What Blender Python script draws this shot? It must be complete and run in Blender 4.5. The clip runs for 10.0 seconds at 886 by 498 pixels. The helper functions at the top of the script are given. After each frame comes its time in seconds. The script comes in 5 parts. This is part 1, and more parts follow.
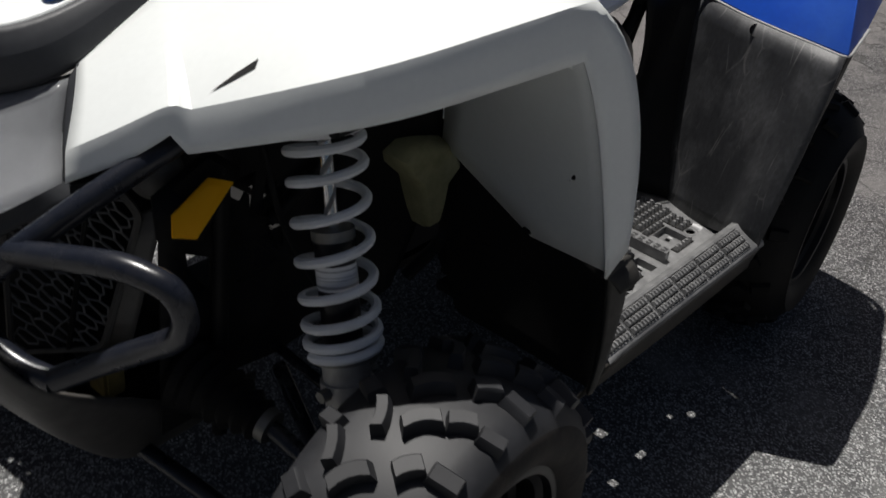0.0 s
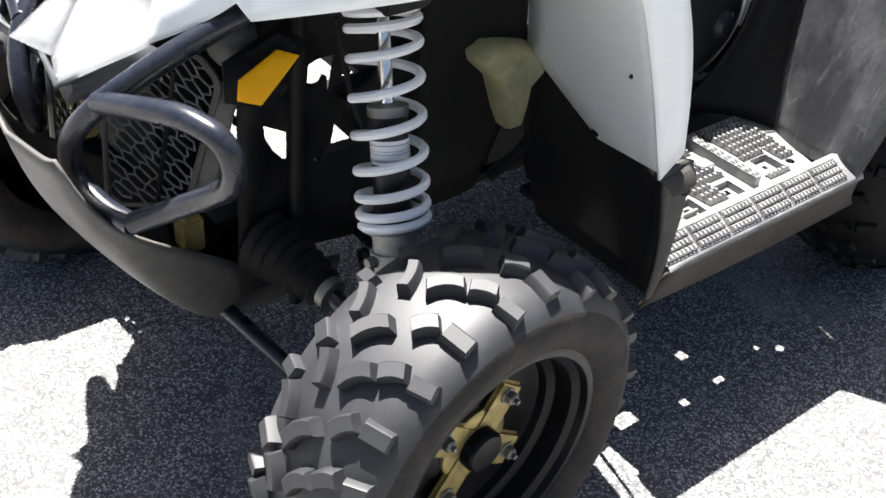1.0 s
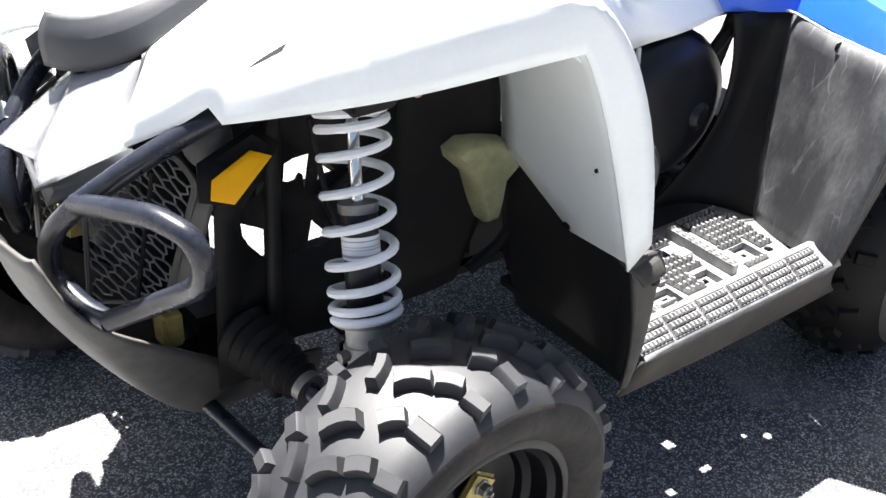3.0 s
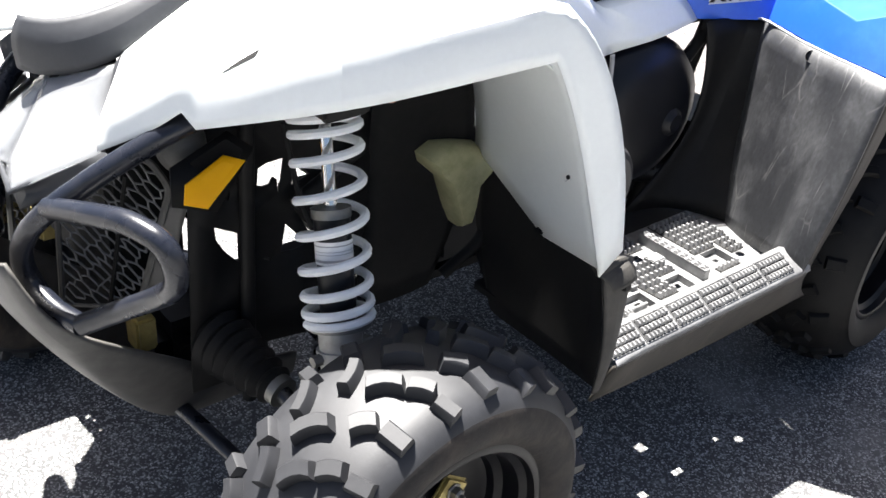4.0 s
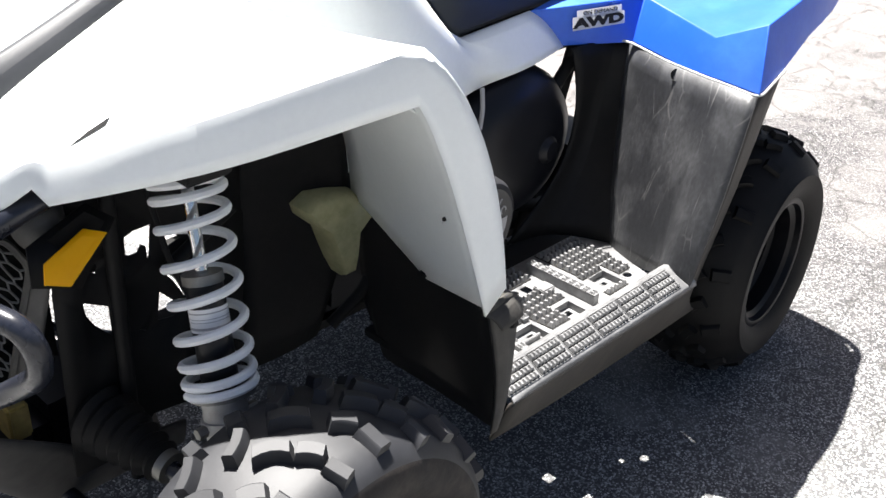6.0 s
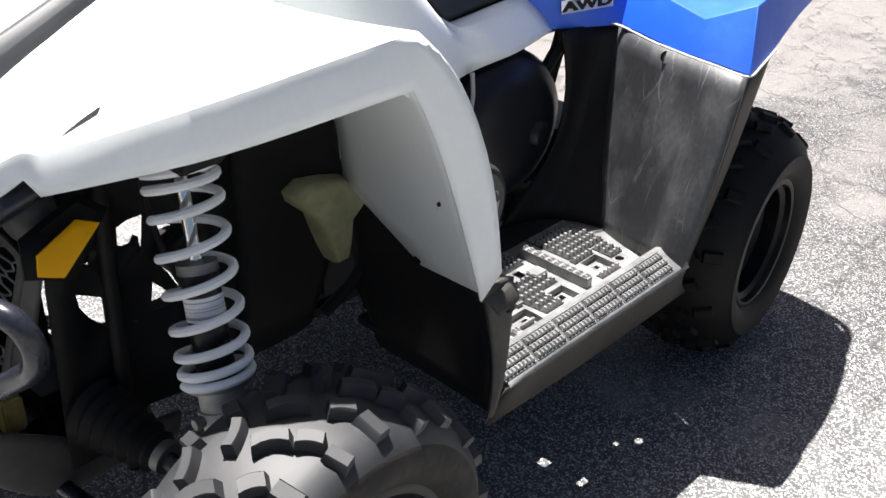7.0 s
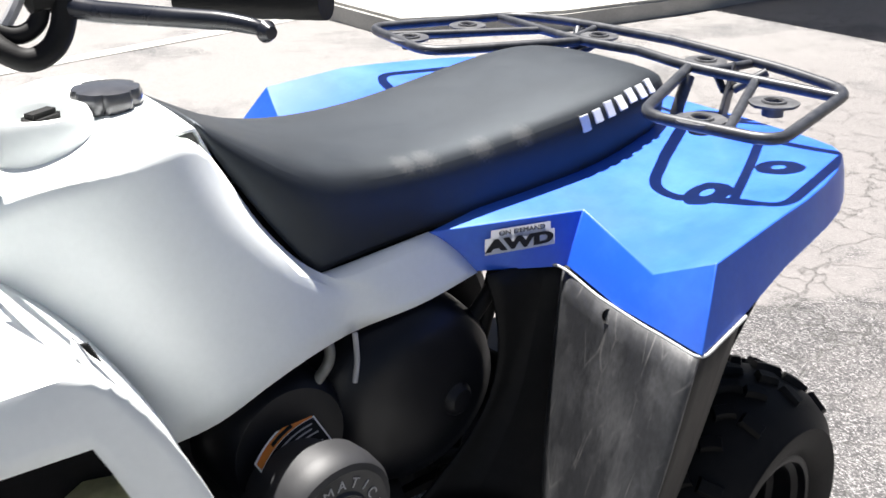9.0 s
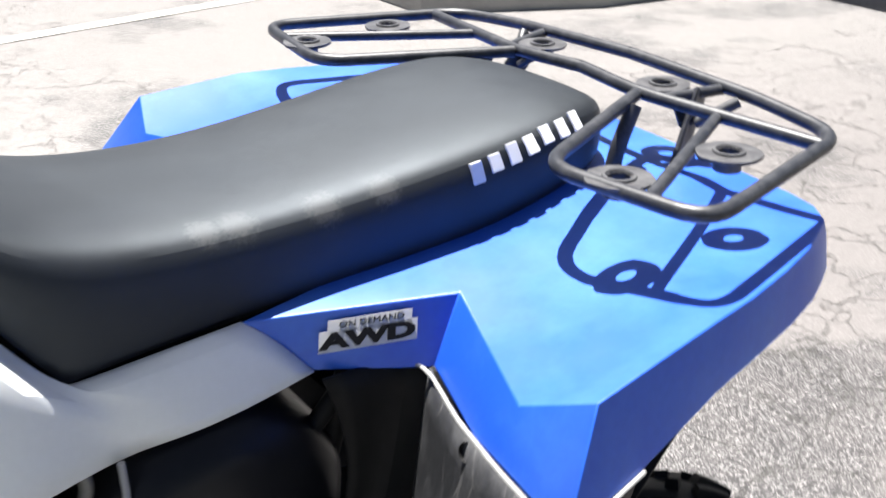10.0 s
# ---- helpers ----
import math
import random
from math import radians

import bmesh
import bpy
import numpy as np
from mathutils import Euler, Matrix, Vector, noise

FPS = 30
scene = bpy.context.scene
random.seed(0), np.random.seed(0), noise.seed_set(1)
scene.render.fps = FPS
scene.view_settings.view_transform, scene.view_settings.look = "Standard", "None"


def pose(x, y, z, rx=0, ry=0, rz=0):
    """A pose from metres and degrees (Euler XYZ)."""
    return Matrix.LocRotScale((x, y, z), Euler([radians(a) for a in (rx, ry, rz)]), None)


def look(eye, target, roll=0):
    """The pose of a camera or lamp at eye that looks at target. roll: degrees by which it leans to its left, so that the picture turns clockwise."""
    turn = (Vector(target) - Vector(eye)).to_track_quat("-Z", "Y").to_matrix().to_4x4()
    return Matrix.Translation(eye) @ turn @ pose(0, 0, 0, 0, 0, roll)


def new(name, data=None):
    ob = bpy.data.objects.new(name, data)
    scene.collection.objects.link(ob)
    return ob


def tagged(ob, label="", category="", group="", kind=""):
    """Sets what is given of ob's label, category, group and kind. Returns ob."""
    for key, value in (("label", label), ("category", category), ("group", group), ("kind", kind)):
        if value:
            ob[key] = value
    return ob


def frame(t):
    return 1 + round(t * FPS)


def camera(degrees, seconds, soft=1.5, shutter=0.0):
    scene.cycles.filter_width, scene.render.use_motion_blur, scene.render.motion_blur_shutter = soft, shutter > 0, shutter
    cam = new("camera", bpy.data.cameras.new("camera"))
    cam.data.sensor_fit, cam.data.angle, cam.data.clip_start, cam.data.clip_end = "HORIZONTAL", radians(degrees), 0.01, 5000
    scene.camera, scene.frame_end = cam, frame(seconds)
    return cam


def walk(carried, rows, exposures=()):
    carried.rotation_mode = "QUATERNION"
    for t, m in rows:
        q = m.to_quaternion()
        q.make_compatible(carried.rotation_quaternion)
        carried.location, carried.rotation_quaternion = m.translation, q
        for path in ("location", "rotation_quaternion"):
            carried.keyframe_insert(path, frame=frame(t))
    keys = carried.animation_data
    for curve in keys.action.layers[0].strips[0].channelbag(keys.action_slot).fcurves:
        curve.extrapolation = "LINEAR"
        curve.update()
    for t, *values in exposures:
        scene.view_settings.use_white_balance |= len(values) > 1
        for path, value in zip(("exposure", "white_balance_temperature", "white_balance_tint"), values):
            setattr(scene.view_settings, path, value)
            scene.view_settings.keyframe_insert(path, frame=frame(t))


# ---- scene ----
cam = camera(45.2, 10.0, shutter=0.25)
EXPOSURES = [(0.0, -0.25), (0.2, 0.80), (0.5, 1.78), (1.0, 2.38), (2.7, 2.70), (4.5, 2.36), (5.5, 2.24), (7.0, 1.74), (7.5, 1.72), (8.5, 1.60), (9.5, 1.70), (10.0, 1.60)]
PATH = [
    (0, (-0.723, -1.11, 1.333), (0.613, -0.097, 0.242), 7.2),
    (0.2, (-0.727, -1.172, 1.34), (0.554, -0.127, 0.214), 7.0),
    (0.3, (-0.728, -1.187, 1.335), (0.508, -0.108, 0.191), 5.8),
    (0.5, (-0.715, -1.23, 1.334), (0.452, -0.064, 0.203), 4.8),
    (0.8, (-0.694, -1.284, 1.310), (0.414, -0.094, 0.146), 6.4),
    (1, (-0.674, -1.31, 1.311), (0.383, -0.096, 0.125), 5.2),
    (1.3, (-0.654, -1.315, 1.294), (0.419, -0.139, 0.085), 5.9),
    (1.5, (-0.643, -1.319, 1.291), (0.432, -0.129, 0.097), 6.3),
    (1.7, (-0.650, -1.322, 1.298), (0.414, -0.055, 0.175), 6.1),
    (2, (-0.652, -1.335, 1.31), (0.431, -0.062, 0.211), 6.5),
    (2.2, (-0.643, -1.348, 1.319), (0.434, -0.072, 0.219), 4.0),
    (2.5, (-0.64, -1.347, 1.321), (0.441, -0.062, 0.235), 3.1),
    (2.7, (-0.641, -1.35, 1.326), (0.436, -0.041, 0.266), 3.3),
    (3.8, (-0.642, -1.363, 1.345), (0.472, -0.066, 0.306), 4.7),
    (4, (-0.638, -1.364, 1.344), (0.48, -0.079, 0.296), 4.6),
    (4.5, (-0.627, -1.366, 1.346), (0.515, -0.101, 0.299), 3.9),
    (5, (-0.623, -1.363, 1.345), (0.529, -0.115, 0.29), 3.9),
    (5.5, (-0.614, -1.359, 1.353), (0.597, -0.122, 0.352), 3.2),
    (5.7, (-0.598, -1.359, 1.356), (0.661, -0.153, 0.375), 2.9),
    (6.8, (-0.582, -1.345, 1.335), (0.686, -0.182, 0.315), 2.0),
    (7, (-0.596, -1.345, 1.346), (0.684, -0.187, 0.336), 1.9),
    (7.2, (-0.610, -1.359, 1.361), (0.654, -0.185, 0.349), 0.3),
    (7.5, (-0.591, -1.343, 1.36), (0.75, -0.305, 0.3), 1.6),
    (7.7, (-0.502, -1.352, 1.364), (0.842, -0.295, 0.326), -0.8),
    (7.8, (-0.465, -1.344, 1.358), (0.874, -0.267, 0.336), -1.2),
    (8, (-0.354, -1.365, 1.365), (1.008, -0.211, 0.462), 0.7),
    (8.2, (-0.262, -1.391, 1.383), (1.068, -0.203, 0.478), 2.9),
    (8.4, (-0.191, -1.378, 1.392), (1.154, -0.179, 0.522), 1.1),
    (8.5, (-0.167, -1.372, 1.399), (1.167, -0.12, 0.591), 0.3),
    (8.7, (-0.134, -1.339, 1.402), (1.106, 0.004, 0.59), -1.1),
    (9, (-0.027, -1.284, 1.382), (1.147, 0.12, 0.576), 0.3),
    (9.2, (0.063, -1.241, 1.384), (1.178, 0.183, 0.529), 0.2),
    (9.3, (0.104, -1.218, 1.407), (1.255, 0.169, 0.541), 0.2),
    (9.5, (0.193, -1.192, 1.384), (1.435, 0.117, 0.52), 0.8),
    (9.6, (0.232, -1.177, 1.377), (1.461, 0.139, 0.507), -0.5),
    (9.8, (0.328, -1.148, 1.373), (1.472, 0.224, 0.474), -2.0),
    (10, (0.452, -1.126, 1.36), (1.51, 0.332, 0.491), 0.5),
]
walk(cam, [(t, look(eye, target, roll)) for t, eye, target, roll in PATH], EXPOSURES)

# ---- light ----
SUN_WAY = Vector((-0.08, -0.32, -1.0)).normalized()
world = bpy.data.worlds.new("daylight")
scene.world = world
world.use_nodes = True
wn = world.node_tree
sky = wn.nodes.new("ShaderNodeTexSky")
sky.sky_type = "NISHITA"
sky.sun_disc = False
sky.dust_density = 3.0
sky.air_density = 0.7
sky.sun_elevation = math.asin(-SUN_WAY.z)
sky.sun_rotation = math.atan2(-SUN_WAY.x, -SUN_WAY.y)
wn.links.new(sky.outputs[0], wn.nodes["Background"].inputs[0])
wn.nodes["Background"].inputs[1].default_value = 0.029
sun = new("sun", bpy.data.lights.new("sun", "SUN"))
sun.data.energy = 5.0
sun.data.angle = radians(0.53)
sun.data.color = (1.0, 0.97, 0.93)
sun.matrix_world = look((0, 0, 20), Vector((0, 0, 20)) + SUN_WAY)


# ---- materials ----
def mat(name, color, rough=0.5, metal=0.0, grain=0.0, grain_scale=60.0, bump=0.0, bump_scale=400.0,
        tint=None, tint_scale=6.0, tint_amount=0.5, coat=0.0, stretch=(1, 1, 1), gloss_var=0.0, spec=0.5, sheen=0.0, scratch=0.0):
    """A surface with colour variation at two scales, relief and a varied gloss."""
    m = bpy.data.materials.new(name)
    m.use_nodes = True
    n, l = m.node_tree.nodes, m.node_tree.links
    b = n["Principled BSDF"]
    b.inputs["Roughness"].default_value = rough
    b.inputs["Metallic"].default_value = metal
    b.inputs["Coat Weight"].default_value = coat
    b.inputs["Specular IOR Level"].default_value = spec
    b.inputs["Sheen Weight"].default_value = sheen
    b.inputs["Sheen Roughness"].default_value = 0.6
    co = n.new("ShaderNodeTexCoord")
    mp = n.new("ShaderNodeMapping")
    mp.inputs["Scale"].default_value = stretch
    l.new(co.outputs["Object"], mp.inputs[0])
    last = n.new("ShaderNodeRGB")
    last.outputs[0].default_value = (*color, 1)
    last = last.outputs[0]
    if tint:
        t = n.new("ShaderNodeTexNoise")
        t.inputs["Scale"].default_value = tint_scale
        t.inputs["Detail"].default_value = 6
        t.inputs["Roughness"].default_value = 0.65
        l.new(mp.outputs[0], t.inputs["Vector"])
        r = n.new("ShaderNodeMapRange")
        r.inputs[1].default_value, r.inputs[2].default_value = 0.42, 0.72
        r.inputs[4].default_value = tint_amount
        l.new(t.outputs[0], r.inputs[0])
        x = n.new("ShaderNodeMix")
        x.data_type = "RGBA"
        l.new(r.outputs[0], x.inputs[0])
        l.new(last, x.inputs[6])
        x.inputs[7].default_value = (*tint, 1)
        last = x.outputs[2]
    if grain:
        g = n.new("ShaderNodeTexNoise")
        g.inputs["Scale"].default_value = grain_scale
        g.inputs["Detail"].default_value = 4
        l.new(mp.outputs[0], g.inputs["Vector"])
        r = n.new("ShaderNodeMapRange")
        r.inputs[3].default_value, r.inputs[4].default_value = 1 - grain, 1 + grain
        l.new(g.outputs[0], r.inputs[0])
        x = n.new("ShaderNodeMix")
        x.data_type, x.blend_type = "RGBA", "MULTIPLY"
        x.inputs[0].default_value = 1.0
        l.new(last, x.inputs[6])
        l.new(r.outputs[0], x.inputs[7])
        last = x.outputs[2]
    if scratch:
        t = n.new("ShaderNodeTexNoise")
        t.inputs["Scale"].default_value = 5
        l.new(co.outputs["Object"], t.inputs["Vector"])
        s = n.new("ShaderNodeMapping")
        s.inputs["Scale"].default_value = (26, 26, 3.2)
        s.inputs["Rotation"].default_value = (0.12, 0.1, 0)
        l.new(co.outputs["Object"], s.inputs[0])
        a = n.new("ShaderNodeVectorMath")
        a.operation = "MULTIPLY_ADD"
        a.inputs[1].default_value = (1.6, 1.6, 1.6)
        l.new(t.outputs["Color"], a.inputs[0])
        l.new(s.outputs[0], a.inputs[2])
        v = n.new("ShaderNodeTexVoronoi")
        v.feature = "DISTANCE_TO_EDGE"
        v.inputs["Scale"].default_value = 1.0
        l.new(a.outputs[0], v.inputs["Vector"])
        r = n.new("ShaderNodeMapRange")
        r.inputs[1].default_value, r.inputs[2].default_value = 0.0, 0.028
        r.inputs[3].default_value, r.inputs[4].default_value = scratch, 0.0
        l.new(v.outputs["Distance"], r.inputs[0])
        w = n.new("ShaderNodeTexNoise")
        w.inputs["Scale"].default_value = 17
        w.inputs["Detail"].default_value = 5
        l.new(co.outputs["Object"], w.inputs["Vector"])
        g = n.new("ShaderNodeMapRange")
        g.inputs[1].default_value, g.inputs[2].default_value = 0.46, 0.66
        l.new(w.outputs[0], g.inputs[0])
        k = n.new("ShaderNodeMath")
        k.operation = "MULTIPLY"
        l.new(r.outputs[0], k.inputs[0])
        l.new(g.outputs[0], k.inputs[1])
        x = n.new("ShaderNodeMix")
        x.data_type = "RGBA"
        l.new(k.outputs[0], x.inputs[0])
        l.new(last, x.inputs[6])
        x.inputs[7].default_value = (0.30, 0.29, 0.28, 1)
        last = x.outputs[2]
    l.new(last, b.inputs["Base Color"])
    if gloss_var:
        g = n.new("ShaderNodeTexNoise")
        g.inputs["Scale"].default_value = 14
        g.inputs["Detail"].default_value = 5
        l.new(mp.outputs[0], g.inputs["Vector"])
        r = n.new("ShaderNodeMapRange")
        r.inputs[3].default_value, r.inputs[4].default_value = rough - gloss_var, rough + gloss_var
        l.new(g.outputs[0], r.inputs[0])
        l.new(r.outputs[0], b.inputs["Roughness"])
    if bump:
        t = n.new("ShaderNodeTexNoise")
        t.inputs["Scale"].default_value = bump_scale
        t.inputs["Detail"].default_value = 3
        l.new(co.outputs["Object"], t.inputs["Vector"])
        u = n.new("ShaderNodeBump")
        u.inputs["Strength"].default_value = bump
        u.inputs["Distance"].default_value = 0.001
        l.new(t.outputs[0], u.inputs["Height"])
        l.new(u.outputs[0], b.inputs["Normal"])
    return m


WHITE = mat("white_plastic", (0.855, 0.882, 0.868), 0.40, tint=(0.76, 0.782, 0.762), tint_scale=4, tint_amount=0.4,
            grain=0.03, grain_scale=120, bump=0.04, bump_scale=250, gloss_var=0.08)
BLUE = mat("blue_plastic", (0.012, 0.094, 0.62), 0.42, tint=(0.15, 0.40, 0.84), tint_scale=4, tint_amount=0.24,
           grain=0.08, grain_scale=120, bump=0.05, bump_scale=300, gloss_var=0.08, spec=0.55)
RACK = mat("worn_black_rack_paint", (0.024, 0.026, 0.032), 0.42, tint=(0.085, 0.087, 0.095), tint_scale=45, tint_amount=0.6,
           grain=0.4, grain_scale=160, bump=0.15, bump_scale=500, gloss_var=0.1)
PLATE = mat("worn_grey_plate", (0.07, 0.07, 0.075), 0.4, 0.2, tint=(0.2, 0.2, 0.2), tint_scale=40, tint_amount=0.6, grain=0.3, bump=0.15)
SCUFFED = mat("scuffed_black_plastic", (0.024, 0.0248, 0.0275), 0.45, tint=(0.105, 0.106, 0.110), tint_scale=11,
              tint_amount=0.7, grain=0.55, grain_scale=170, bump=0.3, bump_scale=700, stretch=(1.2, 1.1, 0.5), scratch=0.42)
FLAP = mat("dusty_flap_rubber", (0.040, 0.038, 0.035), 0.6, tint=(0.085, 0.078, 0.068), tint_scale=16, tint_amount=0.6, spec=0.3, grain=0.25, bump=0.3)
BLACK = mat("black_plastic", (0.009, 0.0089, 0.0092), 0.6, spec=0.2, grain=0.3, grain_scale=60, bump=0.15, bump_scale=500, tint=(0.019, 0.017, 0.015), tint_scale=9, tint_amount=0.5)
BOARD = mat("grey_footboard_plastic", (0.15, 0.15, 0.152), 0.40, tint=(0.30, 0.30, 0.298), tint_scale=22, tint_amount=0.7,
            grain=0.25, grain_scale=90, bump=0.2, bump_scale=600)
# near-black colour that stands for the shade between the studs
STUD_SHADE = mat("stud_gap_shade", (0.012, 0.0115, 0.011), 0.7, tint=(0.035, 0.033, 0.030), tint_scale=60, tint_amount=0.6, spec=0.2, grain=0.3, bump=0.2)
BOARD_SIDE = mat("dusty_board_side", (0.038, 0.034, 0.030), 0.6, tint=(0.088, 0.076, 0.063), tint_scale=14, tint_amount=0.7,
                 grain=0.25, grain_scale=60, bump=0.2, bump_scale=500, stretch=(1, 1, 0.4), spec=0.3)
ENGINE = mat("black_engine_cover", (0.006, 0.0065, 0.009), 0.38, spec=0.3, grain=0.2, grain_scale=30, bump=0.08, bump_scale=300, gloss_var=0.1)
RUBBER = mat("tyre_rubber", (0.0095, 0.010, 0.0125), 0.60, tint=(0.028, 0.029, 0.034), tint_scale=14, tint_amount=0.6, spec=0.7,
             grain=0.2, grain_scale=70, bump=0.10, bump_scale=420, gloss_var=0.06)
DARK_RUBBER = mat("dark_tyre_rubber", (0.0065, 0.0062, 0.0062), 0.6, tint=(0.017, 0.015, 0.013), tint_scale=12, tint_amount=0.6, spec=0.2,
                  grain=0.2, grain_scale=70, bump=0.25, bump_scale=500)
SIDEWALL = mat("dusty_sidewall_rubber", (0.018, 0.0165, 0.016), 0.75, tint=(0.048, 0.039, 0.033), tint_scale=22, tint_amount=0.9, spec=0.3,
               grain=0.35, grain_scale=90, bump=0.5, bump_scale=260)
TUBE = mat("black_painted_steel", (0.010, 0.012, 0.019), 0.27, tint=(0.035, 0.035, 0.04), tint_scale=40, tint_amount=0.4,
           grain=0.3, grain_scale=150, bump=0.1, bump_scale=500, gloss_var=0.1)
RIM = mat("black_rim_steel", (0.0045, 0.0045, 0.006), 0.36, spec=0.2, grain=0.3, grain_scale=60, tint=(0.02, 0.018, 0.016), tint_scale=15, tint_amount=0.25)
COIL = mat("white_spring_paint", (0.80, 0.81, 0.82), 0.42, tint=(0.5, 0.48, 0.44), tint_scale=30, tint_amount=0.35, grain=0.06)
CHROME = mat("chrome_rod", (0.75, 0.75, 0.76), 0.12, 1.0, grain=0.05)
STEEL = mat("dull_cast_metal", (0.23, 0.225, 0.21), 0.5, 0.6, tint=(0.14, 0.125, 0.1), tint_scale=35, tint_amount=0.6, grain=0.2, bump=0.2)
ALLOY = mat("dull_cast_aluminium", (0.42, 0.41, 0.39), 0.5, 0.2, tint=(0.24, 0.22, 0.19), tint_scale=28, tint_amount=0.6, grain=0.15, bump=0.25)
GOLD = mat("yellow_zinc_hub", (0.42, 0.34, 0.13), 0.42, 0.7, tint=(0.16, 0.13, 0.07), tint_scale=40, tint_amount=0.7, grain=0.2)
YELLOW = mat("amber_reflector", (1.0, 0.47, 0.0), 0.4, spec=0.25, grain=0.04, grain_scale=200, bump=0.1, bump_scale=900)
SKID = mat("dark_grey_skid_plastic", (0.066, 0.063, 0.059), 0.5, tint=(0.14, 0.13, 0.12), tint_scale=18, tint_amount=0.5, grain=0.2, bump=0.2)
SEAT = mat("black_vinyl", (0.0065, 0.0072, 0.0088), 0.52, tint=(0.016, 0.019, 0.024), tint_scale=6, tint_amount=0.5, spec=0.65,
           grain=0.25, grain_scale=40, bump=0.35, bump_scale=900, gloss_var=0.08)
SEAT.node_tree.nodes["Principled BSDF"].inputs["Specular Tint"].default_value = (0.80, 0.90, 1.0, 1)
LATTICE = mat("grey_grille_plastic", (0.12, 0.12, 0.122), 0.45, tint=(0.19, 0.188, 0.182), tint_scale=30, tint_amount=0.5, grain=0.2, bump=0.2)
LENS = mat("clouded_headlight_lens", (0.42, 0.43, 0.445), 0.18, tint=(0.30, 0.31, 0.325), tint_scale=9, tint_amount=0.6, coat=0.5)
FADED = mat("faded_grey_plastic", (0.032, 0.034, 0.039), 0.5, tint=(0.062, 0.064, 0.070), tint_scale=7, tint_amount=0.6, grain=0.12, grain_scale=150, bump=0.12, bump_scale=600)
LENS.node_tree.nodes["Principled BSDF"].inputs["Transmission Weight"].default_value = 0.55
LENS.node_tree.nodes["Principled BSDF"].inputs["IOR"].default_value = 1.2
BOWL = mat("headlight_bowl", (0.42, 0.425, 0.435), 0.25, 0.3, grain=0.1, grain_scale=30, tint=(0.22, 0.22, 0.24), tint_scale=12, tint_amount=0.5)
BOTTLE = mat("yellowed_bottle_plastic", (0.50, 0.48, 0.27), 0.5, tint=(0.26, 0.25, 0.12), tint_scale=25, tint_amount=0.7, grain=0.15)
PRINT_WHITE = mat("white_print", (0.8, 0.8, 0.8), 0.5, grain=0.05)
PRINT_SILVER = mat("silver_print", (0.60, 0.605, 0.61), 0.35, grain=0.05)
PINK = mat("faded_pink_sleeve", (0.62, 0.36, 0.30), 0.5, grain=0.1)
PRINT_BLACK = mat("black_print", (0.006, 0.006, 0.007), 0.6, spec=0.2, grain=0.05)
PRINT_GREY = mat("grey_print", (0.35, 0.35, 0.36), 0.5, grain=0.05)
PRINT_ORANGE = mat("orange_print", (0.72, 0.22, 0.03), 0.5, grain=0.05)
BADGE_BLUE = mat("badge_blue", (0.03, 0.16, 0.62), 0.2, grain=0.05, coat=0.5)
PALE_EDGE = mat("worn_pale_edge", (0.42, 0.42, 0.41), 0.55, tint=(0.2, 0.2, 0.2), tint_scale=40, tint_amount=0.6, grain=0.2)
CAP_GREY = mat("dark_grey_cap", (0.09, 0.09, 0.095), 0.25, 0.6, tint=(0.15, 0.15, 0.16), tint_scale=30, tint_amount=0.5, grain=0.2, bump=0.08, coat=0.4)
CONCRETE = mat("kerb_concrete", (0.42, 0.41, 0.38), 0.85, tint=(0.28, 0.27, 0.25), tint_scale=3, tint_amount=0.6, grain=0.2, grain_scale=80, bump=0.4, bump_scale=120)


def worn(m, spots, color, scale, amount):
    """Mixes blotches of wear into a surface round the given places (centre, reach)."""
    n, l = m.node_tree.nodes, m.node_tree.links
    b = n["Principled BSDF"]
    src = b.inputs["Base Color"].links[0].from_socket
    co = n.new("ShaderNodeTexCoord")
    mask = None
    for c, reach in spots:
        d = n.new("ShaderNodeVectorMath")
        d.operation = "DISTANCE"
        l.new(co.outputs["Object"], d.inputs[0])
        d.inputs[1].default_value = c
        r = n.new("ShaderNodeMapRange")
        r.inputs[2].default_value, r.inputs[3].default_value, r.inputs[4].default_value = reach, 1.0, 0.0
        l.new(d.outputs["Value"], r.inputs[0])
        if mask:
            x = n.new("ShaderNodeMath")
            x.operation = "MAXIMUM"
            l.new(mask, x.inputs[0])
            l.new(r.outputs[0], x.inputs[1])
            mask = x.outputs[0]
        else:
            mask = r.outputs[0]
    t = n.new("ShaderNodeTexNoise")
    t.inputs["Scale"].default_value = scale
    t.inputs["Detail"].default_value = 5
    t.inputs["Roughness"].default_value = 0.7
    l.new(co.outputs["Object"], t.inputs["Vector"])
    s = n.new("ShaderNodeMath")
    s.operation = "ADD"
    l.new(mask, s.inputs[0])
    l.new(t.outputs[0], s.inputs[1])
    r = n.new("ShaderNodeMapRange")
    r.inputs[1].default_value, r.inputs[2].default_value, r.inputs[4].default_value = 0.98, 1.25, amount
    l.new(s.outputs[0], r.inputs[0])
    x = n.new("ShaderNodeMix")
    x.data_type = "RGBA"
    l.new(r.outputs[0], x.inputs[0])
    l.new(src, x.inputs[6])
    x.inputs[7].default_value = (*color, 1)
    l.new(x.outputs[2], b.inputs["Base Color"])


worn(SEAT, [((0.846, -0.149, 0.882), 0.045), ((0.885, -0.150, 0.882), 0.05), ((0.986, -0.157, 0.880), 0.05), ((1.065, -0.162, 0.884), 0.045)], (0.10, 0.098, 0.095), 190, 0.42)


